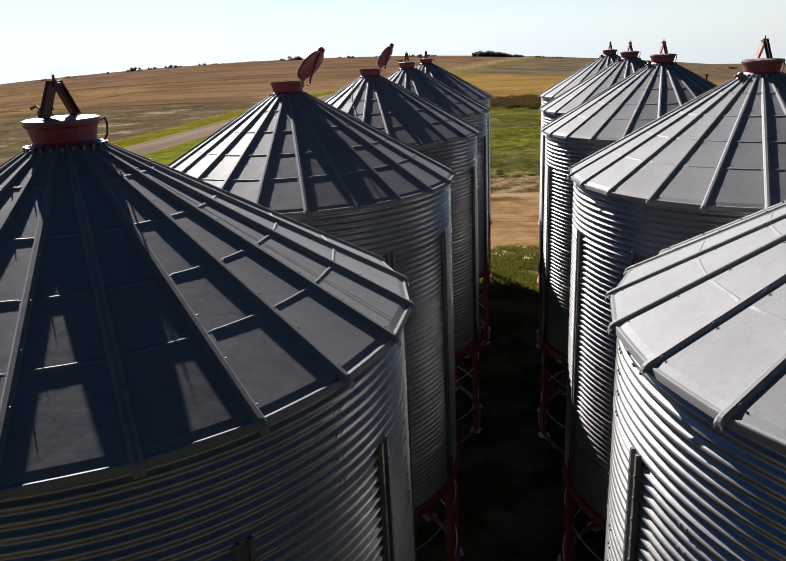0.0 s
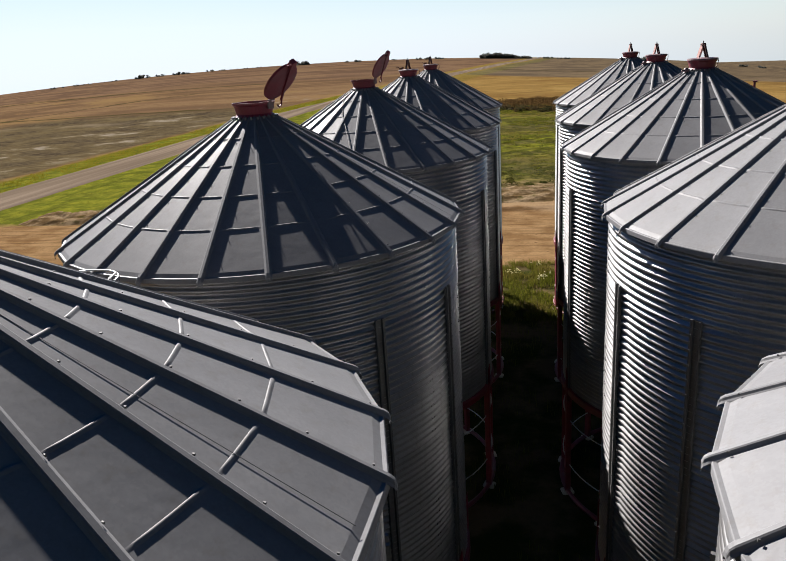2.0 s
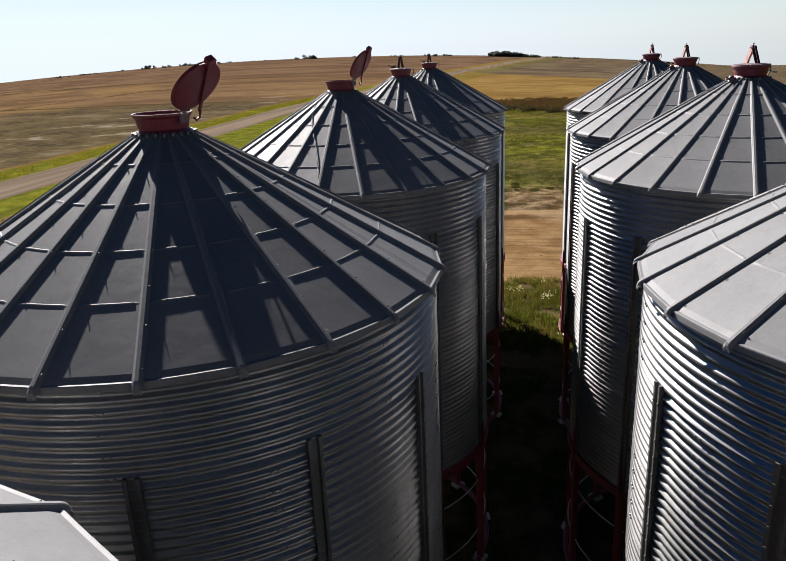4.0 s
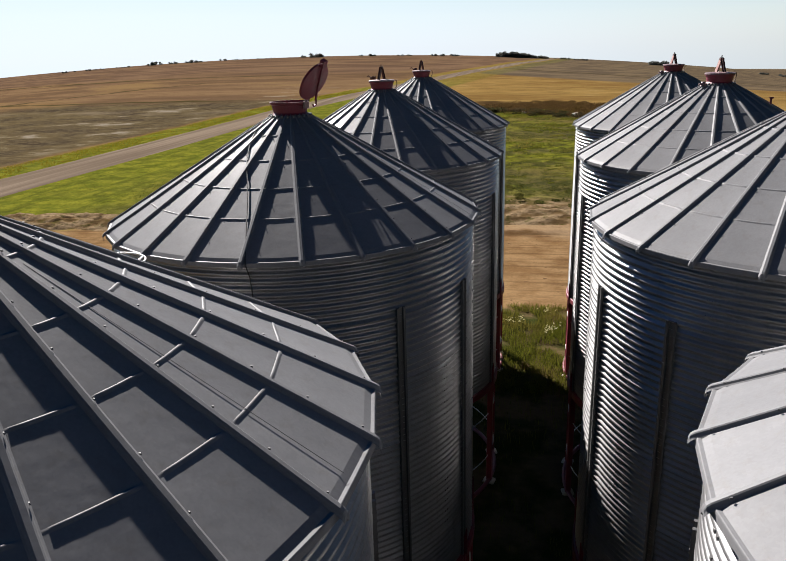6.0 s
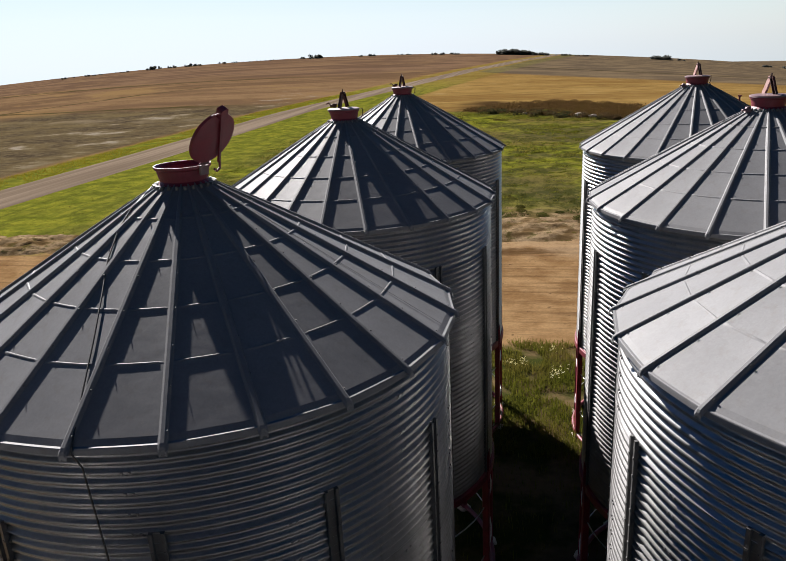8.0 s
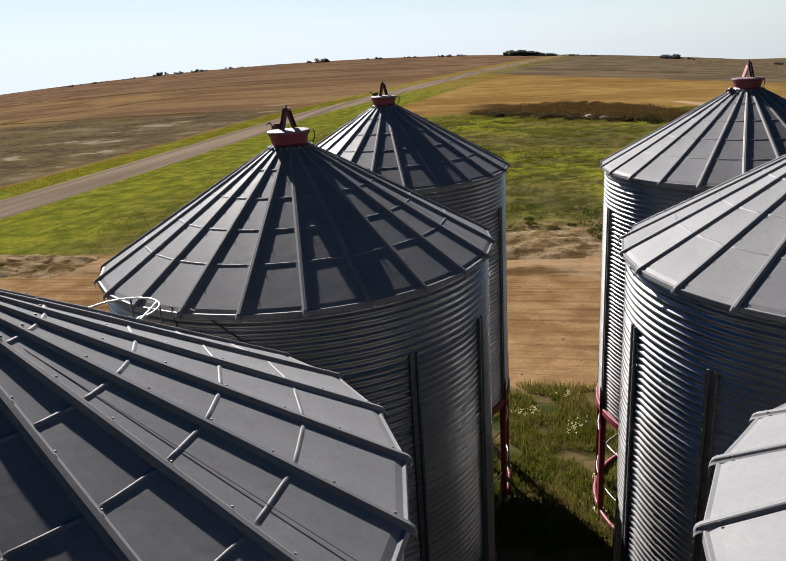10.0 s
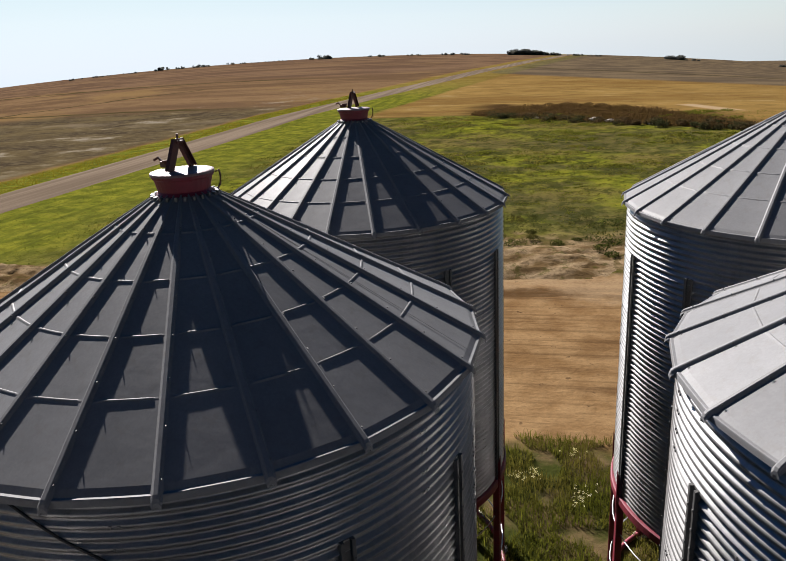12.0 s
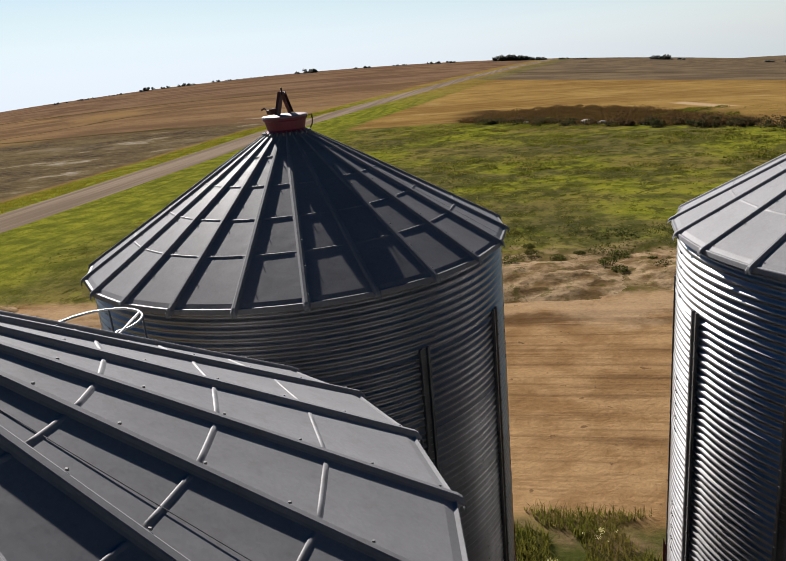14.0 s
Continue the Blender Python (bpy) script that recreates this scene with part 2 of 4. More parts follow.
    furrow = both(band(k.math("ADD", y, bent), 170.0, 173.5, 1.3), band(x, -150.0, -72.0, 10.0))
    aslant = k.math("ADD", k.math("MULTIPLY_ADD", y, -0.29, x), bent)
    furrow = k.math("MAXIMUM", furrow, both(band(aslant, -193.2, -190.8, 0.9), band(y, 120.0, 250.0, 12.0)))
    furrow = k.math("MAXIMUM", furrow, both(band(k.math("ADD", y, bent), 293.0, 299.0, 2.5), band(x, -260.0, -96.0, 14.0)))
    c = k.mix(both(furrow, k.ramp(weeds, 0.34, 0.5, 0.35, 0.9)), c, (0.036, 0.030, 0.012))
    aside = k.math("MULTIPLY_ADD", x, 1.2, yw)
    # far grey field past the stubble
    c = k.mix(both(k.ramp(aside, 268.0, 280.0), k.ramp(dw, 4.0, 8.0)), c, k.mix(k.ramp(strip, 0.4, 0.6), (0.066, 0.050, 0.033), (0.105, 0.078, 0.046)))
    c = k.mix(both(band(aside, 342.0, 351.0, 2.5), k.ramp(dw, 8.0, 14.0, 0.0, 0.75)), c, (0.034, 0.027, 0.013))
    # grass beside the road and between the yard and the stubble
    green = k.mix(k.ramp(mid, 0.35, 0.65), (0.062, 0.070, 0.008), (0.134, 0.134, 0.013))
    patches = k.noise(k.coords("Position", (0.060, 0.065, 1)), 1.0, 6, 0.65)
    open_land = k.ramp(dw, 10.0, 24.0, 0.3, 1.0)      # the mown verge is more even than the meadow
    green = k.mix(both(open_land, k.ramp(patches, 0.46, 0.60, 0.0, 0.9)), green, (0.105, 0.082, 0.026))
    green = k.mix(both(open_land, k.ramp(k.noise(k.coords("Position", (0.15, 0.14, 1)), 1.0, 5, 0.65), 0.50, 0.60, 0.0, 0.85)), green, (0.040, 0.040, 0.012))
    green = k.mix(k.ramp(fine, 0.5, 0.8, 0.0, 0.4), green, (0.020, 0.023, 0.003))
    swath = k.noise(k.coords("Position", (0.028, 0.045, 1)), 1.0, 5, 0.6, 0.6)
    green = k.mix(both(k.ramp(dw, 10.0, 18.0), k.ramp(swath, 0.47, 0.57, 0.0, 0.85)), green, k.mix(k.ramp(mid, 0.4, 0.6), (0.036, 0.036, 0.014), (0.078, 0.064, 0.024)))
    tuft = k.noise(k.coords("Position", (0.42, 0.32, 1)), 1.0, 6, 0.7, 0.4)
    green = k.mix(k.ramp(tuft, 0.52, 0.58, 0.0, 0.75), green, (0.027, 0.029, 0.008))
    green = k.mix(k.ramp(tuft, 0.44, 0.34, 0.0, 0.5), green, (0.125, 0.128, 0.018))
    specks = k.noise(k.coords("Position", (1.3, 0.8, 1)), 1.0, 6, 0.72)
    green = k.mix(k.ramp(specks, 0.53, 0.62, 0.0, 0.7), green, (0.022, 0.023, 0.004))
    green = k.mix(k.ramp(specks, 0.42, 0.30, 0.0, 0.5), green, (0.105, 0.105, 0.02))
    green = k.mix(k.math("MULTIPLY_ADD", open_land, -0.85, 0.85), green, k.mix(k.ramp(mid, 0.35, 0.65), (0.072, 0.083, 0.010), (0.142, 0.142, 0.016)))
    swaths = k.noise(k.coords("Position", (0.75, 0.07, 1)), 1.0, 5, 0.6)
    green = k.mix(k.math("MULTIPLY", k.ramp(open_land, 0.9, 0.35), k.ramp(swaths, 0.52, 0.64, 0.0, 0.6)), green, (0.048, 0.056, 0.009))
    c = k.mix(both(band(dw, -8.5, 16.0, 1.0), k.ramp(y, 170.0, 270.0, 1.0, 0.3)), c, green)
    slant = k.math("MULTIPLY_ADD", k.math("MAXIMUM", x, -12.0), 0.75, yw)
    meadow = both(k.ramp(dw, 2.0, 4.0), k.ramp(slant, 127.0, 131.0, 1.0, 0.0))
    c = k.mix(meadow, c, green)
    # dark weedy mound behind the brush line
    c = k.mix(both(both(both(k.ramp(xw, -17.0, -9.0), band(k.math("ADD", slant, w1), 129.0, 151.0, 3.0)), k.ramp(xw, 20.0, 28.0, 1.0, 0.0)), k.ramp(mid, 0.22, 0.40)), c, k.mix(k.ramp(fine, 0.4, 0.6), (0.026, 0.016, 0.008), (0.055, 0.032, 0.012)))
    c = k.mix(both(band(k.math("ADD", x, k.math("MULTIPLY", y, 0.35)), 73.5, 76.5, 0.8), band(yw, 136.0, 150.0, 1.5)), c, (0.26, 0.19, 0.11))
    # bare worked soil and the dirt yard
    soil = k.mix(k.ramp(mid, 0.35, 0.65), (0.135, 0.079, 0.034), (0.205, 0.130, 0.062))
    track = k.noise(k.coords("Position", (0.16, 1.5, 1)), 1.0, 5, 0.62)
    soil = k.mix(k.ramp(track, 0.5, 0.68, 0.0, 0.6), soil, (0.08, 0.045, 0.020))
    pebbles = k.noise(pos, 2.2, 3, 0.5)
    soil = k.mix(k.ramp(pebbles, 0.66, 0.72, 0.0, 0.7), soil, (0.05, 0.028, 0.014))
    pale = k.mix(k.ramp(mid, 0.4, 0.62), (0.06, 0.042, 0.015), (0.18, 0.13, 0.072))
    pale = k.mix(k.ramp(specks, 0.5, 0.62, 0.0, 0.8), pale, (0.035, 0.028, 0.009))
    ruts = both(band(k.math("ADD", y, k.math("MULTIPLY", w2, 0.35)), 49.6, 51.2, 0.35), k.ramp(track, 0.42, 0.5))
    soil = k.mix(k.math("MULTIPLY", ruts, 0.8), soil, (0.05, 0.027, 0.011))
    lines = k.noise(k.coords("Position", (0.07, 2.6, 1)), 1.0, 5, 0.65)
    soil = k.mix(both(band(yw, 40.5, 51.0, 1.5), k.ramp(lines, 0.50, 0.62, 0.0, 0.45)), soil, (0.058, 0.033, 0.015))
    soil = k.mix(both(band(yw, 50.5, 54.0, 0.8), k.ramp(mid, 0.3, 0.5, 0.0, 0.6)), soil, (0.24, 0.17, 0.10))
    right_of = k.ramp(xw, -16.0, -12.0)
    c = k.mix(both(right_of, both(band(yw, 52.0, 61.0, 1.4), k.ramp(mid, 0.34, 0.5))), c, pale)
    c = k.mix(both(k.ramp(xw, -30.5, -28.5), band(k.math("ADD", y, k.math("MULTIPLY", w2, 0.5)), 37.2, 53.5, 0.5)), c, soil)
    c = k.mix(both(band(xw, -27.0, -8.5, 1.0), k.ramp(y, 39.0, 40.0, 1.0, 0.0)), c, soil)
    c = k.mix(both(band(x, -45.0, -25.0, 0.8), band(k.math("ADD", y, k.math("MULTIPLY", w2, 0.6)), 36.0, 49.0, 0.7)), c, soil)
    # darker earth and weeds under the bins and just past them
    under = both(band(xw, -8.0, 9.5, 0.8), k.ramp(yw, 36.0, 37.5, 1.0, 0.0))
    bin_ground = k.mix(k.ramp(mid, 0.42, 0.6), (0.03, 0.035, 0.008), (0.10, 0.07, 0.035))
    c = k.mix(under, c, bin_ground)
    c = k.mix(k.ramp(fine, 0.35, 0.75, 0.0, 0.4), c, k.mix(0.55, c, (0.02, 0.015, 0.01)))
    h = k.math("ADD", k.math("MULTIPLY", fine, 0.5), k.math("MULTIPLY", mid, 1.2))
    k.bump(k.math("ADD", h, k.math("MULTIPLY", track, 0.6)), 0.6, 0.12)
    return k.done(c, 0.95, 0.0, 0.0)


GROUND = ground_material()


def gravel_material():
    k = Nodes("gravel_road")
    pos = k.coords("Position")
    lanes = k.noise(k.coords("Position", (0.8, 0.02, 1)), 1.0, 4)
    fine = k.noise(pos, 7.0, 5, 0.65)
    c = k.mix(k.ramp(lanes, 0.38, 0.62), (0.105, 0.080, 0.058), (0.160, 0.125, 0.092))
    c = k.mix(k.ramp(fine, 0.45, 0.75, 0, 0.5), c, (0.08, 0.06, 0.042))
    k.bump(fine, 0.4, 0.03)
    return k.done(c, 0.95, 0.0, 0.0)


GRAVEL = gravel_material()


def earth_material():
    k = Nodes("bank_earth")
    pos = k.coords("Position")
    mid = k.noise(pos, 0.8, 5, 0.6)
    fine = k.noise(pos, 5.0, 6, 0.65)
    c = k.mix(k.ramp(mid, 0.38, 0.62), (0.085, 0.055, 0.025), (0.20, 0.145, 0.085))
    c = k.mix(k.ramp(fine, 0.5, 0.72, 0.0, 0.7), c, (0.06, 0.04, 0.02))
    c = k.mix(k.ramp(k.noise(pos, 1.7, 4), 0.56, 0.66, 0.0, 0.7), c, (0.05, 0.045, 0.010))
    k.bump(k.math("ADD", fine, mid), 0.7, 0.10)
    return k.done(c, 0.95, 0.0, 0.0)


EARTH = earth_material()


# ---- building helpers ----
def mesh_of(name, verts, faces, material, smooth=False):
    me = bpy.data.meshes.new(name)
    me.from_pydata([tuple(v) for v in verts], [], [tuple(f) for f in faces])
    me.materials.append(material)
    if smooth:
        me.polygons.foreach_set("use_smooth", [True] * len(me.polygons))
    me.update()
    return me


def thing(name, label, category, place=(0, 0, 0), group=""):
    e = new(name)
    e.location = place
    e.empty_display_size = 0.3
    return tagged(e, label, category, group)


def piece(name, me, parent, m=None, label=""):
    """A part: the mesh me under parent, at the pose m within it."""
    ob = new(name, me)
    ob.parent = parent
    if m is not None:
        ob.matrix_basis = m
    if label:
        tagged(ob, label)
    return ob


class Soup:
    """Vertices and faces of one mesh, gathered piece by piece."""

    def __init__(self):
        self.v, self.f = [], []

    def add(self, verts, faces):
        n = len(self.v)
        self.v += [tuple(p) for p in verts]
        self.f += [tuple(i + n for i in f) for f in faces]

    def box(self, lo, hi, m=None, chamfer=0.0):
        (a, b, c), (d, e, f) = lo, hi
        if chamfer:
            g = chamfer
            ring = [(a + g, b), (d - g, b), (d, b + g), (d, e - g), (d - g, e), (a + g, e), (a, e - g), (a, b + g)]
        else:
            ring = [(a, b), (d, b), (d, e), (a, e)]
        n = len(ring)
        vs = [Vector((x, y, c)) for x, y in ring] + [Vector((x, y, f)) for x, y in ring]
        if m is not None:
            vs = [m @ p for p in vs]
        self.add(vs, [tuple(range(n - 1, -1, -1)), tuple(range(n, 2 * n))] + [(i, (i + 1) % n, n + (i + 1) % n, n + i) for i in range(n)])

    def tube(self, points, r, sides=6, closed=False):
        pts = [Vector(p) for p in points]
        n = len(pts)
        vs, fs = [], []
        for i, p in enumerate(pts):
            a = pts[(i - 1) % n] if closed or i else p
            b = pts[(i + 1) % n] if closed or i < n - 1 else p
            way = (b - a).normalized()
            u = way.orthogonal().normalized() if abs(way.z) > 0.95 else way.cross(Vector((0, 0, 1))).normalized()
            w = way.cross(u)
            vs += [p + r * (math.cos(2 * math.pi * s / sides) * u + math.sin(2 * math.pi * s / sides) * w) for s in range(sides)]
        for i in range(n if closed else n - 1):
            j = (i + 1) % n
            fs += [(i * sides + s, i * sides + (s + 1) % sides, j * sides + (s + 1) % sides, j * sides + s) for s in range(sides)]
        if not closed:
            fs += [tuple(range(sides - 1, -1, -1)), tuple(range((n - 1) * sides, n * sides))]
        self.add(vs, fs)

    def lathe(self, profile, n=48, closed=False):
        """profile of (r, z), turned round the z axis."""
        m = len(profile)
        vs = [(r * math.cos(2 * math.pi * i / n), r * math.sin(2 * math.pi * i / n), z) for i in range(n) for r, z in profile]
        fs = []
        for i in range(n):
            j = (i + 1) % n
            for s in range(m if closed else m - 1):
                t = (s + 1) % m
                fs.append((i * m + s, j * m + s, j * m + t, i * m + t))
        self.add(vs, fs)

    def mesh(self, name, material, smooth=False):
        return mesh_of(name, self.v, self.f, material, smooth)


# ---- the grain bins ----
RIBS, POSTS = 24, 12
EAVE_R, EAVE_Z, PITCH = 2.79, 8.39, 0.585
WALL_R, WALL_LOW = 2.70, 2.85
COLLAR_Z, COLLAR_TOP = 9.890, 10.050
LID_K = 1.15
CORR = 0.0925


def smooth(a, b, v):
    u = min(1.0, max(0.0, (v - a) / (b - a)))
    return u * u * (3 - 2 * u)


def roof_z(r):
    return EAVE_Z + (EAVE_R - r) * PITCH


def panel_mesh():
    """One tapering roof sheet along +x with four rounded beads pressed across it and a turned-down skirt at the eave."""
    s, half = Soup(), math.pi / RIBS
    stops = [(0.21, 0.0)]
    for r in (0.68, 1.16, 1.655, 2.15):
        stops += [(r - 0.013, 0.0), (r - 0.008, 0.0066), (r, 0.0092), (r + 0.008, 0.0066), (r + 0.013, 0.0)]
    stops += [(2.725, 0.0)]
    cols = [-1.0, -0.76, -0.71, -0.4, 0.0, 0.4, 0.71, 0.76, 1.0]
    vs = []
    for r, up in stops:
        for c in cols:
            lift = up if abs(c) < 0.73 else 0.0
            sag = -0.006 * (1 - c * c) * min(1.0, r / 2)
            vs.append((r * math.cos(half), r * math.tan(half) * math.cos(half) * c, roof_z(r) + lift + sag))
    r = EAVE_R
    for dr, dz in ((-0.020, 0.0020), (0.004, 0.0005), (0.008, -0.003), (0.011, -0.012), (0.014, -0.055), (0.006, -0.058)):
        for c in cols:
            vs.append(((r + dr) * math.cos(half), (r + dr) * math.sin(half) * c, EAVE_Z + dz - 0.006 * (1 - c * c)))
    n = len(cols)
    rows = len(vs) // n
    s.add(vs, [(i * n + j, (i + 1) * n + j, (i + 1) * n + j + 1, i * n + j + 1) for i in range(rows - 1) for j in range(n - 1)])
    flags = [any(stops[k][1] > 0 for k in (i, i + 1)) if i + 1 < len(stops) else False for i in range(rows - 1) for j in range(n - 1)]
    me = s.mesh("roof_panel", ROOF)
    me.polygons.foreach_set("use_smooth", flags)
    return me


def rib_mesh():
    """The standing seam between two sheets, along +x: a trapezoid with a folded end and bolt heads."""
    s = Soup()
    prof = [(-0.042, -0.008), (-0.029, 0.006), (-0.022, 0.023), (-0.014, 0.030), (0.014, 0.030), (0.022, 0.023), (0.029, 0.006), (0.042, -0.008)]
    stops = [(0.22, 0.3, 0.0), (0.6, 0.75, 0.0), (1.0, 1.0, 0.0), (2.81, 1.0, 0.0), (2.832, 0.95, -0.006), (2.842, 0.8, -0.022), (2.842, 0.7, -0.048), (2.834, 0.4, -0.053)]
    vs = [(r, y * k, roof_z(r) + z * k + dz) for r, k, dz in stops for y, z in prof]
    n = len(prof)
    fs = [(i * n + j, (i + 1) * n + j, (i + 1) * n + j + 1, i * n + j + 1) for i in range(len(stops) - 1) for j in range(n - 1)]
    fs.append(tuple(range((len(stops) - 1) * n, len(stops) * n)))
    s.add(vs, fs)
    sheet = len(s.f)
    # pairs of bolt heads through the sides of the seam
    for i in range(7):
        r = 0.62 + 0.345 * i
        for side in (-1, 1):
            k = min(1.0, 0.75 + 0.6 * (r - 0.6))
            s.box((-0.007, -0.006, 0.0), (0.007, 0.006, 0.006), pose(r + 0.03 * side, 0.029 * side * k, roof_z(r) + 0.006 * k, -82 * side))
    me = s.mesh("roof_rib", ROOF)
    me.materials.append(BOLT)
    me.polygons.foreach_set("material_index", [0] * sheet + [1] * (len(s.f) - sheet))
    return me


def seam_mesh():
    """The thin lap line that runs down one roof sheet."""
    s = Soup()
    s.add([(r, y, roof_z(r) + z) for r in (0.75, 2.72) for y, z in ((-0.003, -0.006), (-0.0012, -0.0035), (0.0012, -0.0035), (0.003, -0.006))],
          [(j, 4 + j, 5 + j, 1 + j) for j in range(3)])
    return s.mesh("sheet_lap", BOLT)


def ring_mesh(n_corr, lap, seam):
    """One corrugated wall ring from z = 0 upwards, with the bolted upright laps of its sheets."""
    seg, per = 112, 6
    rows = n_corr * per + 1
    zs = np.arange(rows) * (CORR / per)
    rr = WALL_R + lap + 0.0215 * np.cos(np.arange(rows) * 2 * np.pi / per)
    an = np.arange(seg) * 2 * np.pi / seg
    vs = np.stack([np.outer(np.cos(an), rr), np.outer(np.sin(an), rr), np.tile(zs, (seg, 1))], -1).reshape(-1, 3)
    i, j = np.meshgrid(np.arange(seg), np.arange(rows - 1), indexing="ij")
    k = (i + 1) % seg
    fs = np.stack([i * rows + j, k * rows + j, k * rows + j + 1, i * rows + j + 1], -1).reshape(-1, 4)
    me = bpy.data.meshes.new("wall_ring")
    s = Soup()
    for a in range(7):
        for side in (-0.011, 0.011):
            ang = 2 * math.pi * (a + seam) / 7 + side
            for b in range(1, n_corr, 2):
                s.box((-0.006, -0.011, -0.011), (0.017, 0.011, 0.011), pose(0, 0, 0, 0, 0, math.degrees(ang)) @ pose(WALL_R + lap + 0.010, 0, b * CORR))
    n = len(vs)
    faces = fs.tolist() + [tuple(q + n for q in f) for f in s.f]
    me.from_pydata(vs.tolist() + s.v, [], faces)
    me.materials.append(WALL)
    flags = [True] * len(fs) + [False] * len(s.f)
    me.polygons.foreach_set("use_smooth", flags)
    me.update()
    return me


def post_mesh():
    """An upright wall stiffener on the +x side: a hat channel with bolt heads."""
    s = Soup()
    lo, hi, r = WALL_LOW - 0.02, 7.58, WALL_R + 0.008
    prof = [(r, -0.064), (r + 0.044, -0.064), (r + 0.044, -0.034), (r + 0.012, -0.030), (r + 0.012, 0.030), (r + 0.044, 0.034), (r + 0.044, 0.064), (r, 0.064)]
    n = len(prof)
    s.add([(x, y, lo) for x, y in prof] + [(x, y, hi) for x, y in prof],
          [(i, (i + 1) % n, n + (i + 1) % n, n + i) for i in range(n)] + [tuple(range(n, 2 * n)), tuple(range(n - 1, -1, -1))])
    return s.mesh("stiffener", STEEL)


def post_bolts_mesh():
    s = Soup()
    r = WALL_R + 0.046
    z = WALL_LOW + 0.1
    while z < 7.53:
        s.box((r, -0.058, z), (r + 0.012, -0.040, z + 0.020))
        s.box((r, 0.040, z), (r + 0.012, 0.058, z + 0.020))
        z += CORR * 2
    return s.mesh("bolt_strip", BOLT)


def leg_mesh():
    """A red square-tube leg on the +x side with its gusset and foot plate."""
    s = Soup()
    r = WALL_R + 0.02
    s.box((r - 0.07, -0.06, 0.03), (r + 0.06, 0.06, WALL_LOW + 0.02), None, 0.012)
    s.add([(r - 0.06, -0.012, WALL_LOW), (r + 0.075, -0.012, WALL_LOW + 0.55), (r + 0.075, -0.012, WALL_LOW - 0.4), (r - 0.06, 0.012, WALL_LOW),
           (r + 0.075, 0.012, WALL_LOW + 0.55), (r + 0.075, 0.012, WALL_LOW - 0.4)],
          [(0, 2, 1), (3, 4, 5), (0, 1, 4, 3), (1, 2, 5, 4), (2, 0, 3, 5)])
    return s.mesh("leg", RED)


def foot_mesh():
    s = Soup()
    r = WALL_R + 0.02
    s.box((r - 0.15, -0.13, -0.02), (r + 0.14, 0.13, 0.040), None, 0.03)
    s.box((r - 0.10, -0.10, 0.04), (r + 0.10, 0.10, 0.06))
    return s.mesh("foot_pad", ROCK)


def turned(name, profile, material, n=96, smooth=True, closed=False):
    s = Soup()
    s.lathe(profile, n, closed)
    return s.mesh(name, material, smooth)


def rail_mesh(z, r, rad, name, material):
    s = Soup()
    s.tube([(r * math.cos(2 * math.pi * i / 56), r * math.sin(2 * math.pi * i / 56), z) for i in range(56)], rad, 6, True)
    return s.mesh(name, material, True)


def collar_mesh():
    p = [(0.23, COLLAR_Z - 0.06), (0.288, COLLAR_Z - 0.045), (0.246, COLLAR_Z + 0.005), (0.271, COLLAR_TOP - 0.045), (0.290, COLLAR_TOP - 0.03),
         (0.294, COLLAR_TOP), (0.283, COLLAR_TOP), (0.262, COLLAR_TOP - 0.04), (0.236, COLLAR_Z)]
    return turned("collar", p, RED, 32, False, True)


def clip_mesh():
    s = Soup()
    s.box((0.284, -0.014, COLLAR_Z - 0.06), (0.325, 0.014, COLLAR_Z - 0.022), None, 0.004)
    return s.mesh("collar_clip", STEEL)


def lid_mesh(material):
    p = [(0.0, 0.026), (0.12, 0.022), (0.24, 0.012), (0.258, 0.006), (0.262, -0.014), (0.256, -0.014), (0.252, 0.0), (0.0, 0.008)]
    return turned("lid", p, material, 36, False)


def open_lid_mesh():
    p = [(0.0, 0.030), (0.12, 0.026), (0.265, 0.014), (0.286, 0.010), (0.289, -0.020), (0.282, -0.020), (0.278, 0.0), (0.0, 0.008)]
    return turned("lid", p, LID_RED, 36, False)


def lid_under_mesh():
    return turned("lid_underside", [(0.0, 0.004), (0.277, -0.004), (0.277, -0.012), (0.05, -0.006), (0.04, -0.022), (0.0, -0.022)], LID_RED, 36, False)


def arm_mesh(side, material):
    """One channel-iron arm of the A-frame that clamps the lid."""
    s = Soup()
    foot, top = Vector((side * 0.155, 0, 0.005)), Vector((side * 0.02, 0, 0.245))
    way = top - foot
    m = Matrix.Translation(foot) @ way.to_track_quat("Z", "Y").to_matrix().to_4x4()
    prof = [(-0.012, -0.035), (0.022, -0.035), (0.022, -0.028), (-0.006, -0.028), (-0.006, 0.028), (0.022, 0.028), (0.022, 0.035), (-0.012, 0.035)]
    n = len(prof)
    vs = [m @ Vector((x, y, z)) for z in (0.0, way.length) for x, y in prof]
    s.add(vs, [(i, (i + 1) % n, n + (i + 1) % n, n + i) for i in range(n)] + [tuple(range(n - 1, -1, -1)), tuple(range(n, 2 * n))])
    return s.mesh("bracket_arm", material)


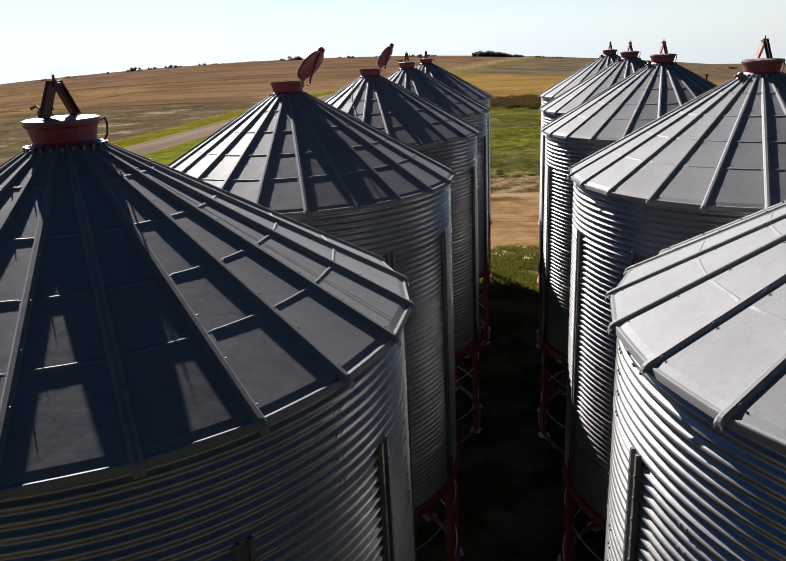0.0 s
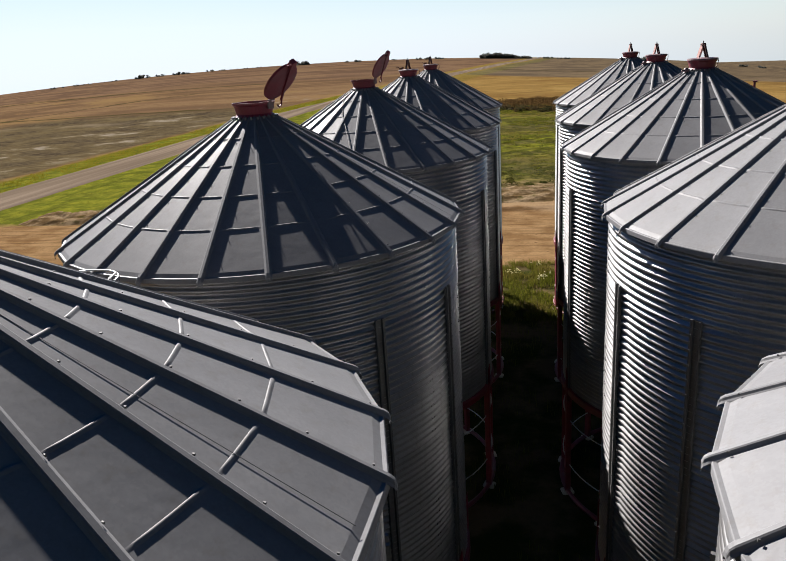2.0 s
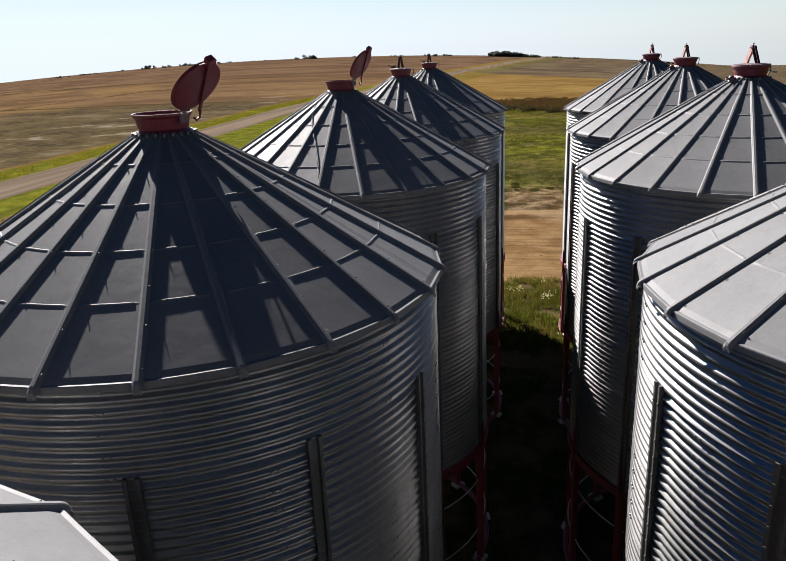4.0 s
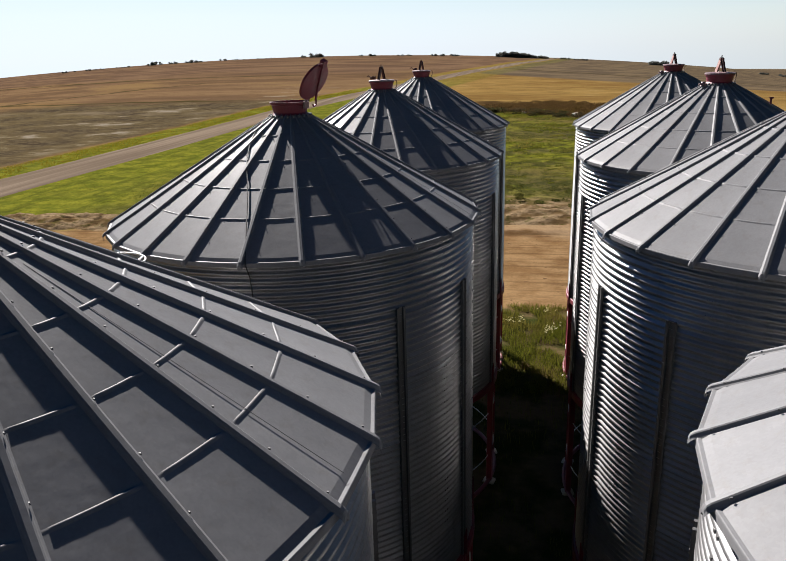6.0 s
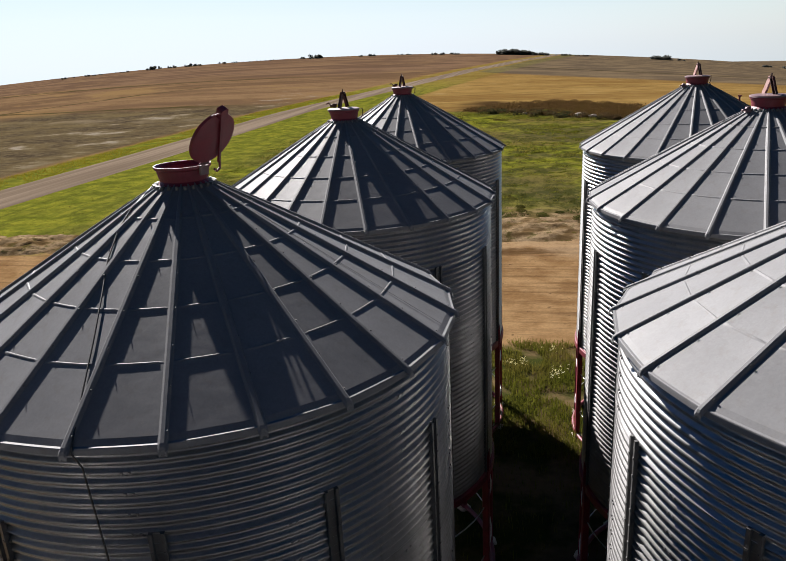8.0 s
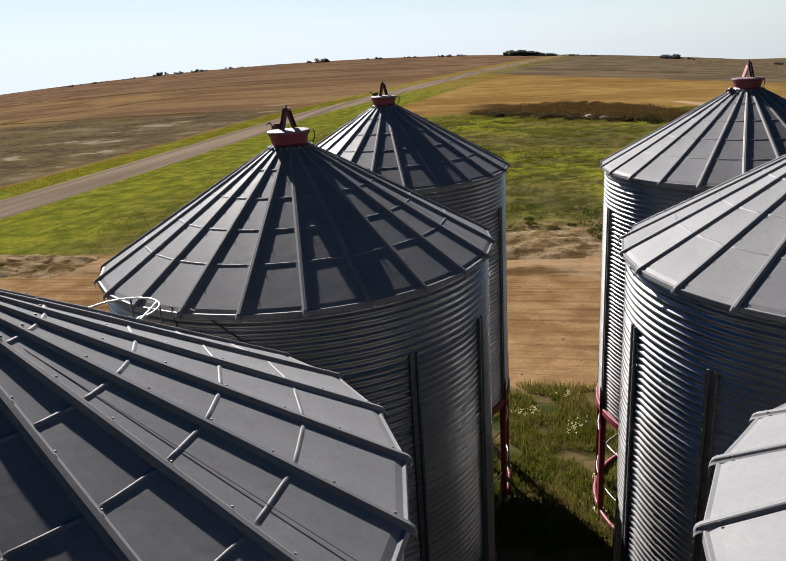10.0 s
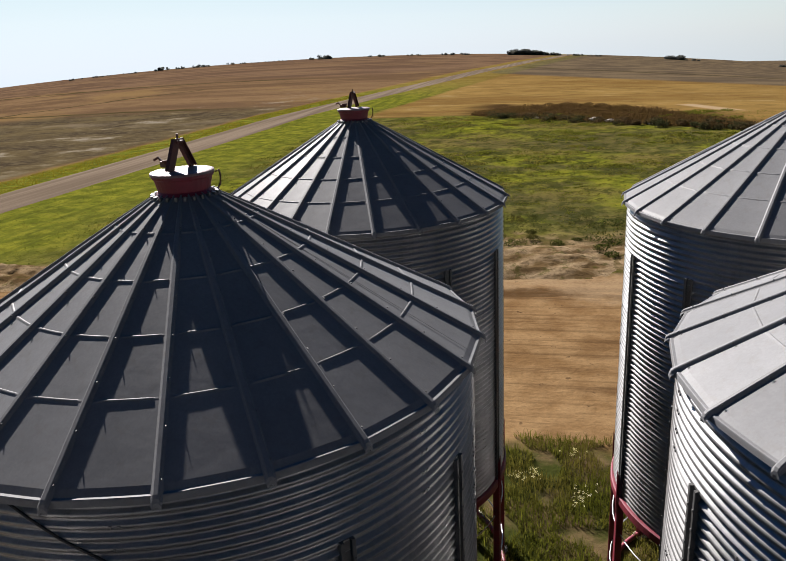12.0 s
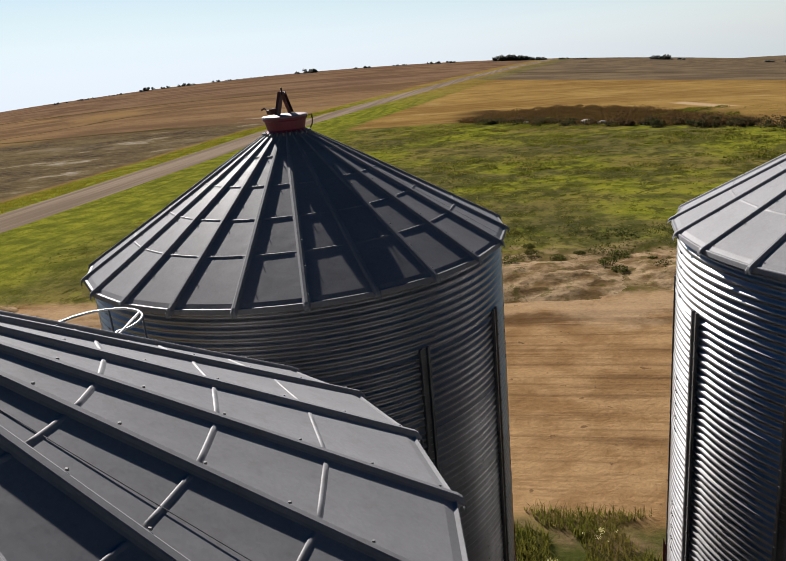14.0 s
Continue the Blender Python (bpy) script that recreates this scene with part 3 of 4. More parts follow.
def cap_mesh():
    s = Soup()
    s.box((-0.04, -0.036, 0.225), (0.04, 0.036, 0.245), None, 0.006)
    s.lathe([(0.0, 0.30), (0.009, 0.30), (0.009, 0.262), (0.018, 0.262), (0.018, 0.244)], 8)
    return s.mesh("bracket_cap", IRON)


def hinge_mesh():
    s = Soup()
    s.box((-0.012, -0.05, -0.05), (0.016, 0.05, 0.03), None, 0.005)
    s.tube([(0.016, -0.06, 0.05), (0.016, 0.06, 0.05)], 0.012)
    s.box((0.0, -0.018, 0.02), (0.012, 0.018, 0.06))
    return s.mesh("hinge", LID)


def bar_mesh():
    """The clamp bar of an opened lid, along +x, with its latch box and hook end."""
    s = Soup()
    s.box((-0.31, -0.014, 0.0), (0.30, 0.014, 0.022), None, 0.004)
    s.box((0.28, -0.045, -0.02), (0.40, 0.045, 0.050), None, 0.012)
    s.tube([(0.37, 0.04, 0.04), (0.40, 0.10, 0.05), (0.41, 0.17, 0.05)], 0.007)
    s.tube([(-0.29, 0.0, 0.02), (-0.35, 0.02, 0.05), (-0.36, 0.07, 0.06), (-0.32, 0.10, 0.05)], 0.013)
    return s.mesh("clamp_bar", LID_RED)


def latch_mesh():
    s = Soup()
    s.box((-0.05, -0.035, 0.0), (0.06, 0.035, 0.045), None, 0.012)
    s.tube([(0.05, 0, 0.03), (0.12, 0, 0.07), (0.15, 0.03, 0.05)], 0.011)
    s.tube([(-0.03, -0.05, 0.05), (-0.03, 0.05, 0.05)], 0.014)
    return s.mesh("latch", RUST)


def lever_mesh():
    """The lid's pull handle: a bent rod beside the collar."""
    s = Soup()
    s.tube([(0.31, 0, 10.04), (0.345, 0, 10.06), (0.355, 0, 10.00), (0.345, 0, 9.93), (0.315, 0, 9.88)], 0.010)
    return s.mesh("lever", RUST)


def knob_mesh():
    s = Soup()
    s.lathe([(0.0, 0.09), (0.035, 0.085), (0.052, 0.05), (0.05, 0.015), (0.06, 0.0)], 12)
    s.tube([(0.03, 0, 0.045), (0.11, 0.0, 0.03)], 0.018)
    return s.mesh("pulley", LID, True)


def peg_mesh():
    s = Soup()
    s.box((-0.02, -0.02, -0.01), (0.02, 0.02, 0.14), None, 0.005)
    s.box((-0.035, -0.03, 0.12), (0.05, 0.03, 0.15), None, 0.005)
    return s.mesh("rope_guide", RED)


def hoop_mesh():
    """One safety hoop: a round end, drawn in to two legs that reach the wall at -x."""
    s = Soup()
    pts = [(-0.31, -0.27, 0), (-0.12, -0.28, 0)] + [(0.14 + 0.41 * math.cos(a), 0.41 * math.sin(a), 0) for a in np.linspace(-2.15, 2.15, 21)] + [(-0.12, 0.28, 0), (-0.31, 0.27, 0)]
    s.tube(pts, 0.012, 6)
    return s.mesh("cage_hoop", PIPE, True)


def handrail_mesh(side):
    """A straight bar from the roof out to the top hoop."""
    s = Soup()
    r = EAVE_R - 0.34
    s.tube([(r - WALL_R - 0.32, side * 0.30, roof_z(r) + 0.012), (r - WALL_R - 0.26, side * 0.30, 8.600), (0.30, side * 0.36, 8.618)], 0.012, 6)
    return s.mesh("handrail", PIPE, True)


def ladder_rail_mesh(side):
    s = Soup()
    s.box((-0.30, side * 0.22 - 0.012, 2.2), (-0.24, side * 0.22 + 0.012, 8.22))
    return s.mesh("ladder_rail", STEEL)


def rung_mesh():
    s = Soup()
    s.tube([(-0.27, -0.22, 0), (-0.27, 0.22, 0)], 0.012)
    return s.mesh("rung", STEEL, True)


def strap_mesh(a):
    s = Soup()
    x, y = 0.14 + 0.41 * math.cos(a), 0.41 * math.sin(a)
    s.tube([(x, y, 5.6), (x, y, 8.60)], 0.010)
    return s.mesh("cage_strap", STEEL, True)


def grown(me):
    """The lid's metalwork, brought to the collar's width."""
    me.transform(Matrix.Scale(LID_K, 4))
    return me


MESH = {"panel": panel_mesh(), "rib": rib_mesh(), "post": post_mesh(), "bolts": post_bolts_mesh(), "leg": leg_mesh(), "foot": foot_mesh(), "collar": collar_mesh(), "clip": clip_mesh(), "seam": seam_mesh(),
        "lid": grown(lid_mesh(LID)), "lid_open": open_lid_mesh(), "under": lid_under_mesh(), "arm_a": grown(arm_mesh(-1, IRON)), "arm_b": grown(arm_mesh(1, IRON)), "arm_sunlit": grown(arm_mesh(1, PINK)), "cap": grown(cap_mesh()), "latch": grown(latch_mesh()), "hinge": grown(hinge_mesh()), "bar": bar_mesh(), "lever": lever_mesh(), "knob": knob_mesh(), "peg": peg_mesh(),
        "hoop": hoop_mesh(), "rung": rung_mesh(),
        "beam": turned("ring_beam", [(2.64, WALL_LOW - 0.14), (2.765, WALL_LOW - 0.14), (2.765, WALL_LOW + 0.0), (2.745, WALL_LOW + 0.02), (2.64, WALL_LOW + 0.02)], RED, 112, False, True),
        "hopper": turned("hopper", [(2.66, WALL_LOW - 0.05), (0.24, 1.06), (0.24, 0.82), (0.22, 0.82), (0.22, 1.05), (2.63, WALL_LOW - 0.02)], HOPPER, 56),
        "gate": turned("outlet_gate", [(0.0, 0.80), (0.30, 0.80), (0.30, 0.84), (0.25, 0.84), (0.25, 0.88)], RED, 16, False),
        "brace1": rail_mesh(2.0, 2.69, 0.014, "leg_brace", PIPE), "brace2": rail_mesh(0.8, 2.69, 0.014, "leg_brace", PIPE),
        "skid": rail_mesh(0.07, 2.72, 0.06, "base_ring", RED)}
for q in range(6):
    MESH["ring%d" % q] = ring_mesh(10, 0.003 * (q % 2), 0.5 * (q % 2))


def grain_bin(phase, post_phase, open_lid, ladder, label, group):
    """A hopper-bottom bin: ribbed cone roof, corrugated wall with stiffeners, hopper on red legs.
    open_lid: the degrees by which the lid is swung open, or 0."""
    b = thing("grain_bin", label, "grain bin", (0, 0, 0), group)
    spin = [pose(0, 0, 0, 0, 0, phase + 360 * i / RIBS) for i in range(RIBS)]
    half = pose(0, 0, 0, 0, 0, 180 / RIBS)
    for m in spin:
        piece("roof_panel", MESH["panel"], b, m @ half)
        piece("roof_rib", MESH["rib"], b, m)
    z = WALL_LOW
    for q in range(6):
        piece("wall_ring", MESH["ring%d" % q], b, pose(0, 0, z))
        z += 10 * CORR
    for i in range(POSTS):
        m = pose(0, 0, 0, 0, 0, post_phase + 360 * i / POSTS)
        st = piece("stiffener", MESH["post"], b, m)
        tagged(piece("bolt_strip", MESH["bolts"], st), kind="stuff")
        piece("leg", MESH["leg"], b, m, "red painted steel leg")
        piece("foot_pad", MESH["foot"], b, m, "pale concrete pad under the leg")
    piece("ring_beam", MESH["beam"], b, None, "red steel ring under the wall")
    piece("hopper", MESH["hopper"], b)
    piece("outlet_gate", MESH["gate"], b)
    piece("leg_brace", MESH["brace1"], b)
    piece("leg_brace", MESH["brace2"], b)
    piece("base_ring", MESH["skid"], b)
    piece("collar", MESH["collar"], b, None, "red steel filler collar")
    for m in spin:
        piece("collar_clip", MESH["clip"], b, m @ half)
    if ladder is not None:
        piece("sheet_lap", MESH["seam"], b, pose(0, 0, 0, 0, 0, 355.4))
    hinge = pose(0, 0, 0, 0, 0, 343)
    if open_lid:
        m = hinge @ pose(0.305, 0, COLLAR_TOP + 0.02) @ pose(0, 0, 0, 0, open_lid, 0) @ pose(-0.300, 0, 0)
        lid = piece("lid", MESH["lid_open"], b, m, "red lid swung open on its hinge")
        piece("lid_underside", MESH["under"], lid)
        piece("hinge", MESH["hinge"], b, hinge @ pose(0.288, 0, COLLAR_TOP - 0.04), "small bright steel hinge plate")
        piece("clamp_bar", MESH["bar"], lid, pose(0, 0.07, 0.03, 0, 0, 200), "dark red clamp bar across the lid")
    else:
        lid = piece("lid", MESH["lid"], b, pose(0, 0, COLLAR_TOP + 0.012), "bright steel lid, closed")
        turn = pose(0, 0, 0.008, 0, 0, 81 if ladder is not None else 105)
        if ladder is not None:
            piece("latch", MESH["latch"], lid, pose(-0.23, 0.14, 0.023, 0, 0, 150))
    if not open_lid:
        piece("bracket_arm", MESH["arm_a" if ladder is not None else "arm_sunlit"], lid, turn)
        piece("bracket_arm", MESH["arm_b" if ladder is not None else "arm_a"], lid, turn)
        piece("bracket_cap", MESH["cap"], lid, turn)
    if not open_lid:
        piece("lever", MESH["lever"], b, pose(0, 0, 0, 0, 0, 15))
    if ladder is None:
        piece("pulley", MESH["knob"], b, pose(0, 0, 0, 0, 0, 205) @ pose(0.38, 0, roof_z(0.38) + 0.02))
    if ladder is None:
        piece("rope_guide", MESH["peg"], b, pose(0, 0, 0, 0, 0, 335) @ pose(1.0, 0.1, roof_z(1.0)))
    if ladder is not None:
        base = pose(0, 0, 0, 0, 0, ladder) @ pose(WALL_R + 0.32, 0, 0)
        lad = piece("ladder", ladder_rail_mesh(1), b, base, "galvanised ladder with safety hoops")
        piece("ladder_rail", ladder_rail_mesh(-1), lad)
        for i in range(19):
            piece("rung", MESH["rung"], lad, pose(0, 0, 2.5 + 0.3 * i))
        for i in range(4):
            piece("cage_hoop", MESH["hoop"], lad, pose(0, 0, (8.60, 8.17, 7.30, 6.40)[i]))
        for side in (-1, 1):
            piece("handrail", handrail_mesh(side), lad)
        for a in (-1.2, 0.0, 1.2):
            piece("cage_strap", strap_mesh(a), lad)
    return b


LADDER = 105.5
CLOSED = "galvanised corrugated steel grain bin, red collar, closed lid"
OPEN = "galvanised corrugated steel grain bin with red lid standing open"
GROUP = "grain bins in two rows"
# where each bin stands and how far it is turned, row by row
LEFT = [(-3.553, 5.609, 0.5), (-3.690, 12.164, 0.0), (-3.554, 18.799, -0.2), (-3.499, 25.098, 0.1), (-3.624, 31.828, -0.6)]
RIGHT = [(3.662, 5.579, 0.0), (3.811, 12.133, 0.3), (3.619, 18.718, 2.3), (3.760, 24.824, -0.1), (3.978, 31.515, 0.4)]


def stand(row):
    x, y, turn = row
    return pose(x, y, 0, 0, 0, turn)


left_shut = grain_bin(4.8, 16.0, 0, LADDER, CLOSED, GROUP)
left_shut.matrix_basis = stand(LEFT[0])
for row, swing in zip(LEFT[1:3], (131, 122)):
    left_open = grain_bin(4.8, 16.0, swing, LADDER, OPEN, GROUP)
    left_open.matrix_basis = stand(row)
for row in LEFT[3:]:
    copy_thing(left_shut, stand(row))
right_shut = grain_bin(2.3, 12.6, 0, None, CLOSED, GROUP)
right_shut.matrix_basis = stand(RIGHT[0])
for row in RIGHT[1:]:
    copy_thing(right_shut, stand(row))

# ---- ground ----
HUB = Vector((0.0, 12.0, 0.0))


def land(x, y):
    """Height of the prairie: level round the bins, a low swell ahead, rising to the left of it and falling away to the sides."""
    dx, dy = x - HUB.x, y - HUB.y
    d = math.hypot(dx, dy)
    if d < 60:
        return 0.0
    az = math.degrees(math.atan2(-dx, dy))
    az = max(-34.0, min(54.0, az))
    far = 0.767 * az - 0.0207 * az * az
    z = far * smooth(70, 720, d) + 0.25 * smooth(60, 200, d) * noise.noise(Vector((x, y, 0)) * 0.012)
    if d > 720:
        z -= (d - 720) * 0.035
    return z


def build_ground():
    radii = [0.0, 6, 12, 18, 24, 30, 36, 42, 48, 54, 60]
    while radii[-1] < 3800:
        radii.append(radii[-1] * 1.045 + 0.5)
    seg = 180
    vs, fs = [(HUB.x, HUB.y, 0.0)], []
    for r in radii[1:]:
        for i in range(seg):
            a = 2 * math.pi * i / seg
            x, y = HUB.x + r * math.cos(a), HUB.y + r * math.sin(a)
            vs.append((x, y, land(x, y)))
    fs += [(0, 1 + i, 1 + (i + 1) % seg) for i in range(seg)]
    for k in range(len(radii) - 2):
        a, b = 1 + k * seg, 1 + (k + 1) * seg
        fs += [(a + i, b + i, b + (i + 1) % seg, a + (i + 1) % seg) for i in range(seg)]
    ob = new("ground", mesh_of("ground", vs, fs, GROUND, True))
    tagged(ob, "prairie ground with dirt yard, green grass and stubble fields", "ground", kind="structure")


build_ground()


def road_x(y):
    return ROAD_X + BEND * max(0.0, y - BEND_Y)


def build_road():
    vs, fs = [], []
    ys = [-150 + 4 * i for i in range(38)] + [2 + 3.0 * i for i in range(90)] + [272 + 8 * i for i in range(75)]
    cross = [(-3.6, -0.02), (-2.8, 0.07), (-1.4, 0.12), (0.0, 0.15), (1.4, 0.12), (2.8, 0.07), (3.6, -0.02)]
    for y in ys:
        w = 0.25 * noise.noise(Vector((0, y * 0.07, 3)))
        for c, z in cross:
            x = road_x(y) + c + w
            vs.append((x, y, land(x, y) + z + 0.03 * smooth(100, 400, y)))
    n = len(cross)
    fs = [(i * n + j, i * n + j + 1, (i + 1) * n + j + 1, (i + 1) * n + j) for i in range(len(ys) - 1) for j in range(n - 1)]
    ob = new("road", mesh_of("road", vs, fs, GRAVEL, True))
    tagged(ob, "straight pale gravel road with crowned surface", "road", kind="structure")


build_road()

# ---- growing things ----
rng = np.random.default_rng(7)


def blades(name, xs, ys, heights, width, material, label, category, lean=0.35, per=1):
    """Many grass blades as narrow bent triangles in one mesh."""
    n = len(xs)
    zs = np.array([land(a, b) for a, b in zip(xs, ys)])
    an = rng.uniform(0, 2 * np.pi, n)
    out = rng.uniform(0, lean, n) * heights
    w = width * rng.uniform(0.6, 1.4, n)
    base = np.stack([xs, ys, zs - 0.01], -1)
    side = np.stack([-np.sin(an), np.cos(an), 0 * an], -1) * w[:, None] / 2
    way = np.stack([np.cos(an), np.sin(an), 0 * an], -1)
    up = np.array([0, 0, 1.0])
    mid = base + way * (out * 0.35)[:, None] + up * (heights * 0.6)[:, None]
    tip = base + way * out[:, None] + up * heights[:, None]
    vs = np.stack([base - side, base + side, mid + side * 0.7, mid - side * 0.7, tip], 1).reshape(-1, 3)
    i = np.arange(n) * 5
    quads = np.stack([i, i + 1, i + 2, i + 3], -1).tolist()
    tris = np.stack([i + 3, i + 2, i + 4], -1).tolist()
    ob = new(name, mesh_of(name, vs.tolist(), quads + tris, material))
    return tagged(ob, label, category, kind="stuff")


def leaf_cloud(centres, radii, count, size, squash=0.7):
    """Small leaf quads on and inside uneven clumps."""
    k = rng.integers(0, len(centres), count)
    d = rng.normal(size=(count, 3))
    d /= np.linalg.norm(d, axis=1, keepdims=True)
    r = radii[k] * rng.uniform(0.35, 1.05, count) ** 0.6
    p = centres[k] + d * r[:, None] * np.array([1, 1, squash])
    u = rng.normal(size=(count, 3))
    u /= np.linalg.norm(u, axis=1, keepdims=True)
    v = np.cross(u, rng.normal(size=(count, 3)))
    v /= np.linalg.norm(v, axis=1, keepdims=True)
    s = (size * rng.uniform(0.5, 1.4, count))[:, None]
    vs = np.stack([p - u * s, p + v * s * 0.6, p + u * s, p - v * s * 0.6], 1).reshape(-1, 3)
    i = np.arange(count) * 4
    return vs.tolist(), np.stack([i, i + 1, i + 2, i + 3], -1).tolist()


def patch(n, x0, x1, y0, y1, thr=None, scale=0.3):
    xs, ys = rng.uniform(x0, x1, n), rng.uniform(y0, y1, n)
    if thr is not None:
        keep = np.array([noise.noise(Vector((a * scale, b * scale, 1.7))) > thr for a, b in zip(xs, ys)])
        xs, ys = xs[keep], ys[keep]
    return xs, ys


xs, ys = patch(30000, -2.2, 4.6, 29.5, 37.6, -0.25, 0.9)
blades("weeds", xs, ys, rng.uniform(0.08, 0.30, len(xs)), 0.018, GRASS, "green and yellowing weeds growing between the bins", "weeds", 0.9)
xs, ys = patch(16000, -7.5, 8.5, 2.0, 30.0, -0.1, 0.5)
blades("weeds", xs, ys, rng.uniform(0.06, 0.25, len(xs)), 0.018, GRASS, "sparse weeds in the shade under the bins", "weeds")
xs, ys = patch(30000, -33.0, 38.0, 58.0, 136.0, -0.15, 0.12)
blades("meadow_grass", xs, ys, rng.uniform(0.03, 0.09, len(xs)), 0.12, GRASS, "short green meadow grass beyond the dirt yard", "grass", 2.5)
xs, ys = patch(16000, -55.8, -50.8, 25.0, 200.0, -0.3, 0.3)
blades("verge_grass", xs + BEND * np.maximum(0, ys - BEND_Y), ys, rng.uniform(0.06, 0.2, len(xs)), 0.08, DRYGRASS, "tall yellow-green grass along the road ditch", "grass", 0.6)
xs, ys = patch(14000, -43.4, -27.0, 50.0, 150.0, -0.3, 0.3)
blades("verge_grass", xs, ys, rng.uniform(0.02, 0.05, len(xs)), 0.10, GRASS, "mown green grass beside the gravel road", "grass", 2.5)

# flowering weeds at the edge of the dirt
spots = np.array([(0.7, 36.3), (-0.4, 35.2), (0.9, 34.6), (0.8, 34.1), (-0.7, 35.0)])
pts = np.concatenate([s + rng.normal(scale=0.14, size=(16, 2)) for s in spots])
c = np.stack([pts[:, 0], pts[:, 1], rng.uniform(0.28, 0.5, len(pts))], -1)
v, f = leaf_cloud(c, np.full(len(c), 0.045), 420, 0.018)
tagged(new("flowers", mesh_of("flowers", v, f, FLOWER)), "pale yellow weed flowers at the dirt edge", "flowers", kind="stuff")



def dirt_pile(x0, x1, y0, y1, high, seed, label):
    """A low ragged bank of pushed-up earth with clods."""
    nx, ny = int((x1 - x0) / 0.16), int((y1 - y0) / 0.16)
    vs, fs = [], []
    for j in range(ny + 1):
        for i in range(nx + 1):
            u, v = i / nx, j / ny
            x, y = x0 + (x1 - x0) * u, y0 + (y1 - y0) * v
            edge = smooth(0, 0.22, u) * smooth(1, 0.78, u) * smooth(0, 0.3, v) * smooth(1, 0.6, v)
            q = Vector((x * 0.32, y * 0.55, seed))
            h = 0.6 + 0.5 * noise.noise(q) + 0.3 * noise.noise(q * 2.7) + 0.16 * noise.noise(q * 7.1) + 0.10 * noise.noise(q * 15.0)
            vs.append((x, y, land(x, y) - 0.12 + high * edge * max(0.0, h) * 1.6))
    n = nx + 1
    fs = [(j * n + i, j * n + i + 1, (j + 1) * n + i + 1, (j + 1) * n + i) for j in range(ny) for i in range(nx)]
    ob = new("dirt_bank", mesh_of("dirt_bank", vs, fs, EARTH, True))
    tagged(ob, label, "dirt bank", kind="stuff")


dirt_pile(-9.0, 4.5, 51.5, 60.0, 0.36, 2.0, "low bank of pushed-up pale earth beside the yard")
dirt_pile(2.0, 22.0, 52.5, 61.0, 0.33, 7.3, "low bank of pushed-up pale earth beside the yard")
dirt_pile(-39.0, -26.0, 48.0, 54.5, 0.4, 15.7, "broken earth bank with dry weeds at the yard edge")

# dark weeds growing on and behind the banks
n = 130
bx, by = rng.uniform(-28, 24, n), rng.normal(60.5, 2.6, n)
c = np.stack([bx, by, rng.uniform(0.0, 0.25, n)], -1)
v, f = leaf_cloud(c, rng.uniform(0.25, 1.1, n), 30000, 0.05, 0.38)
tagged(new("weeds", mesh_of("weeds", v, f, WEED)), "leafy green weeds on the earth bank", "weeds", kind="stuff")
# tussocks in the meadow, small near the yard and broader further off
for n, y0, y1, r0, r1, leaves, size in ((800, 59, 84, 0.25, 0.9, 60000, 0.042), (700, 84, 136, 0.5, 1.7, 42000, 0.10)):
    bx, by = rng.uniform(-32, 38, n), rng.uniform(y0, y1, n)
    keep = np.array([noise.noise(Vector((a * 0.07, b * 0.10, 4.2))) > -0.05 for a, b in zip(bx, by)])
    bx, by = bx[keep], by[keep]
    c = np.stack([bx, by, np.full(len(bx), 0.0)], -1)
    v, f = leaf_cloud(c, rng.uniform(r0, r1, len(bx)), leaves, size, 0.16)
    tagged(new("tussocks", mesh_of("tussocks", v, f, GRASS)), "uneven green grass tussocks in the meadow", "grass", kind="stuff")

# dead brown weeds standing on the mound behind the brush
n = 420
bx = rng.uniform(-12, 24, n)
by = 135.0 - 0.75 * (bx + 9) + rng.uniform(0, 1, n) * 28 * np.maximum(0.06, 1 - ((bx - 6) / 19) ** 2)
c = np.stack([bx, by, rng.uniform(0.0, 0.35, n)], -1)
v, f = leaf_cloud(c, rng.uniform(0.7, 1.8, n), 70000, 0.10, 0.32)
tagged(new("dead_weeds", mesh_of("dead_weeds", v, f, DEAD)), "dead brown weeds covering a low mound", "weeds", kind="stuff")

# the brush line beyond the meadow
n = 150
bx = rng.uniform(-10, 44, n)
by = 134.5 - 0.75 * (bx + 9) + rng.normal(scale=1.3, size=n)
c = np.stack([bx, by, rng.uniform(0.1, 0.5, n)], -1)
v, f = leaf_cloud(c, rng.uniform(0.4, 1.1, n), 16000, 0.12)
tagged(new("brush", mesh_of("brush", v, f, BRUSH)), "low dark brush and dead weeds edging the stubble", "brush", kind="stuff")
n = 60
bx, by = rng.uniform(-24, 6, n), rng.uniform(118, 136, n)
c = np.stack([bx, by, np.full(n, 0.12)], -1)
v, f = leaf_cloud(c, rng.uniform(0.5, 1.6, n), 12000, 0.08, 0.25)
tagged(new("brush", mesh_of("brush", v, f, GRASS)), "clumps of green weeds near the road", "brush", kind="stuff")


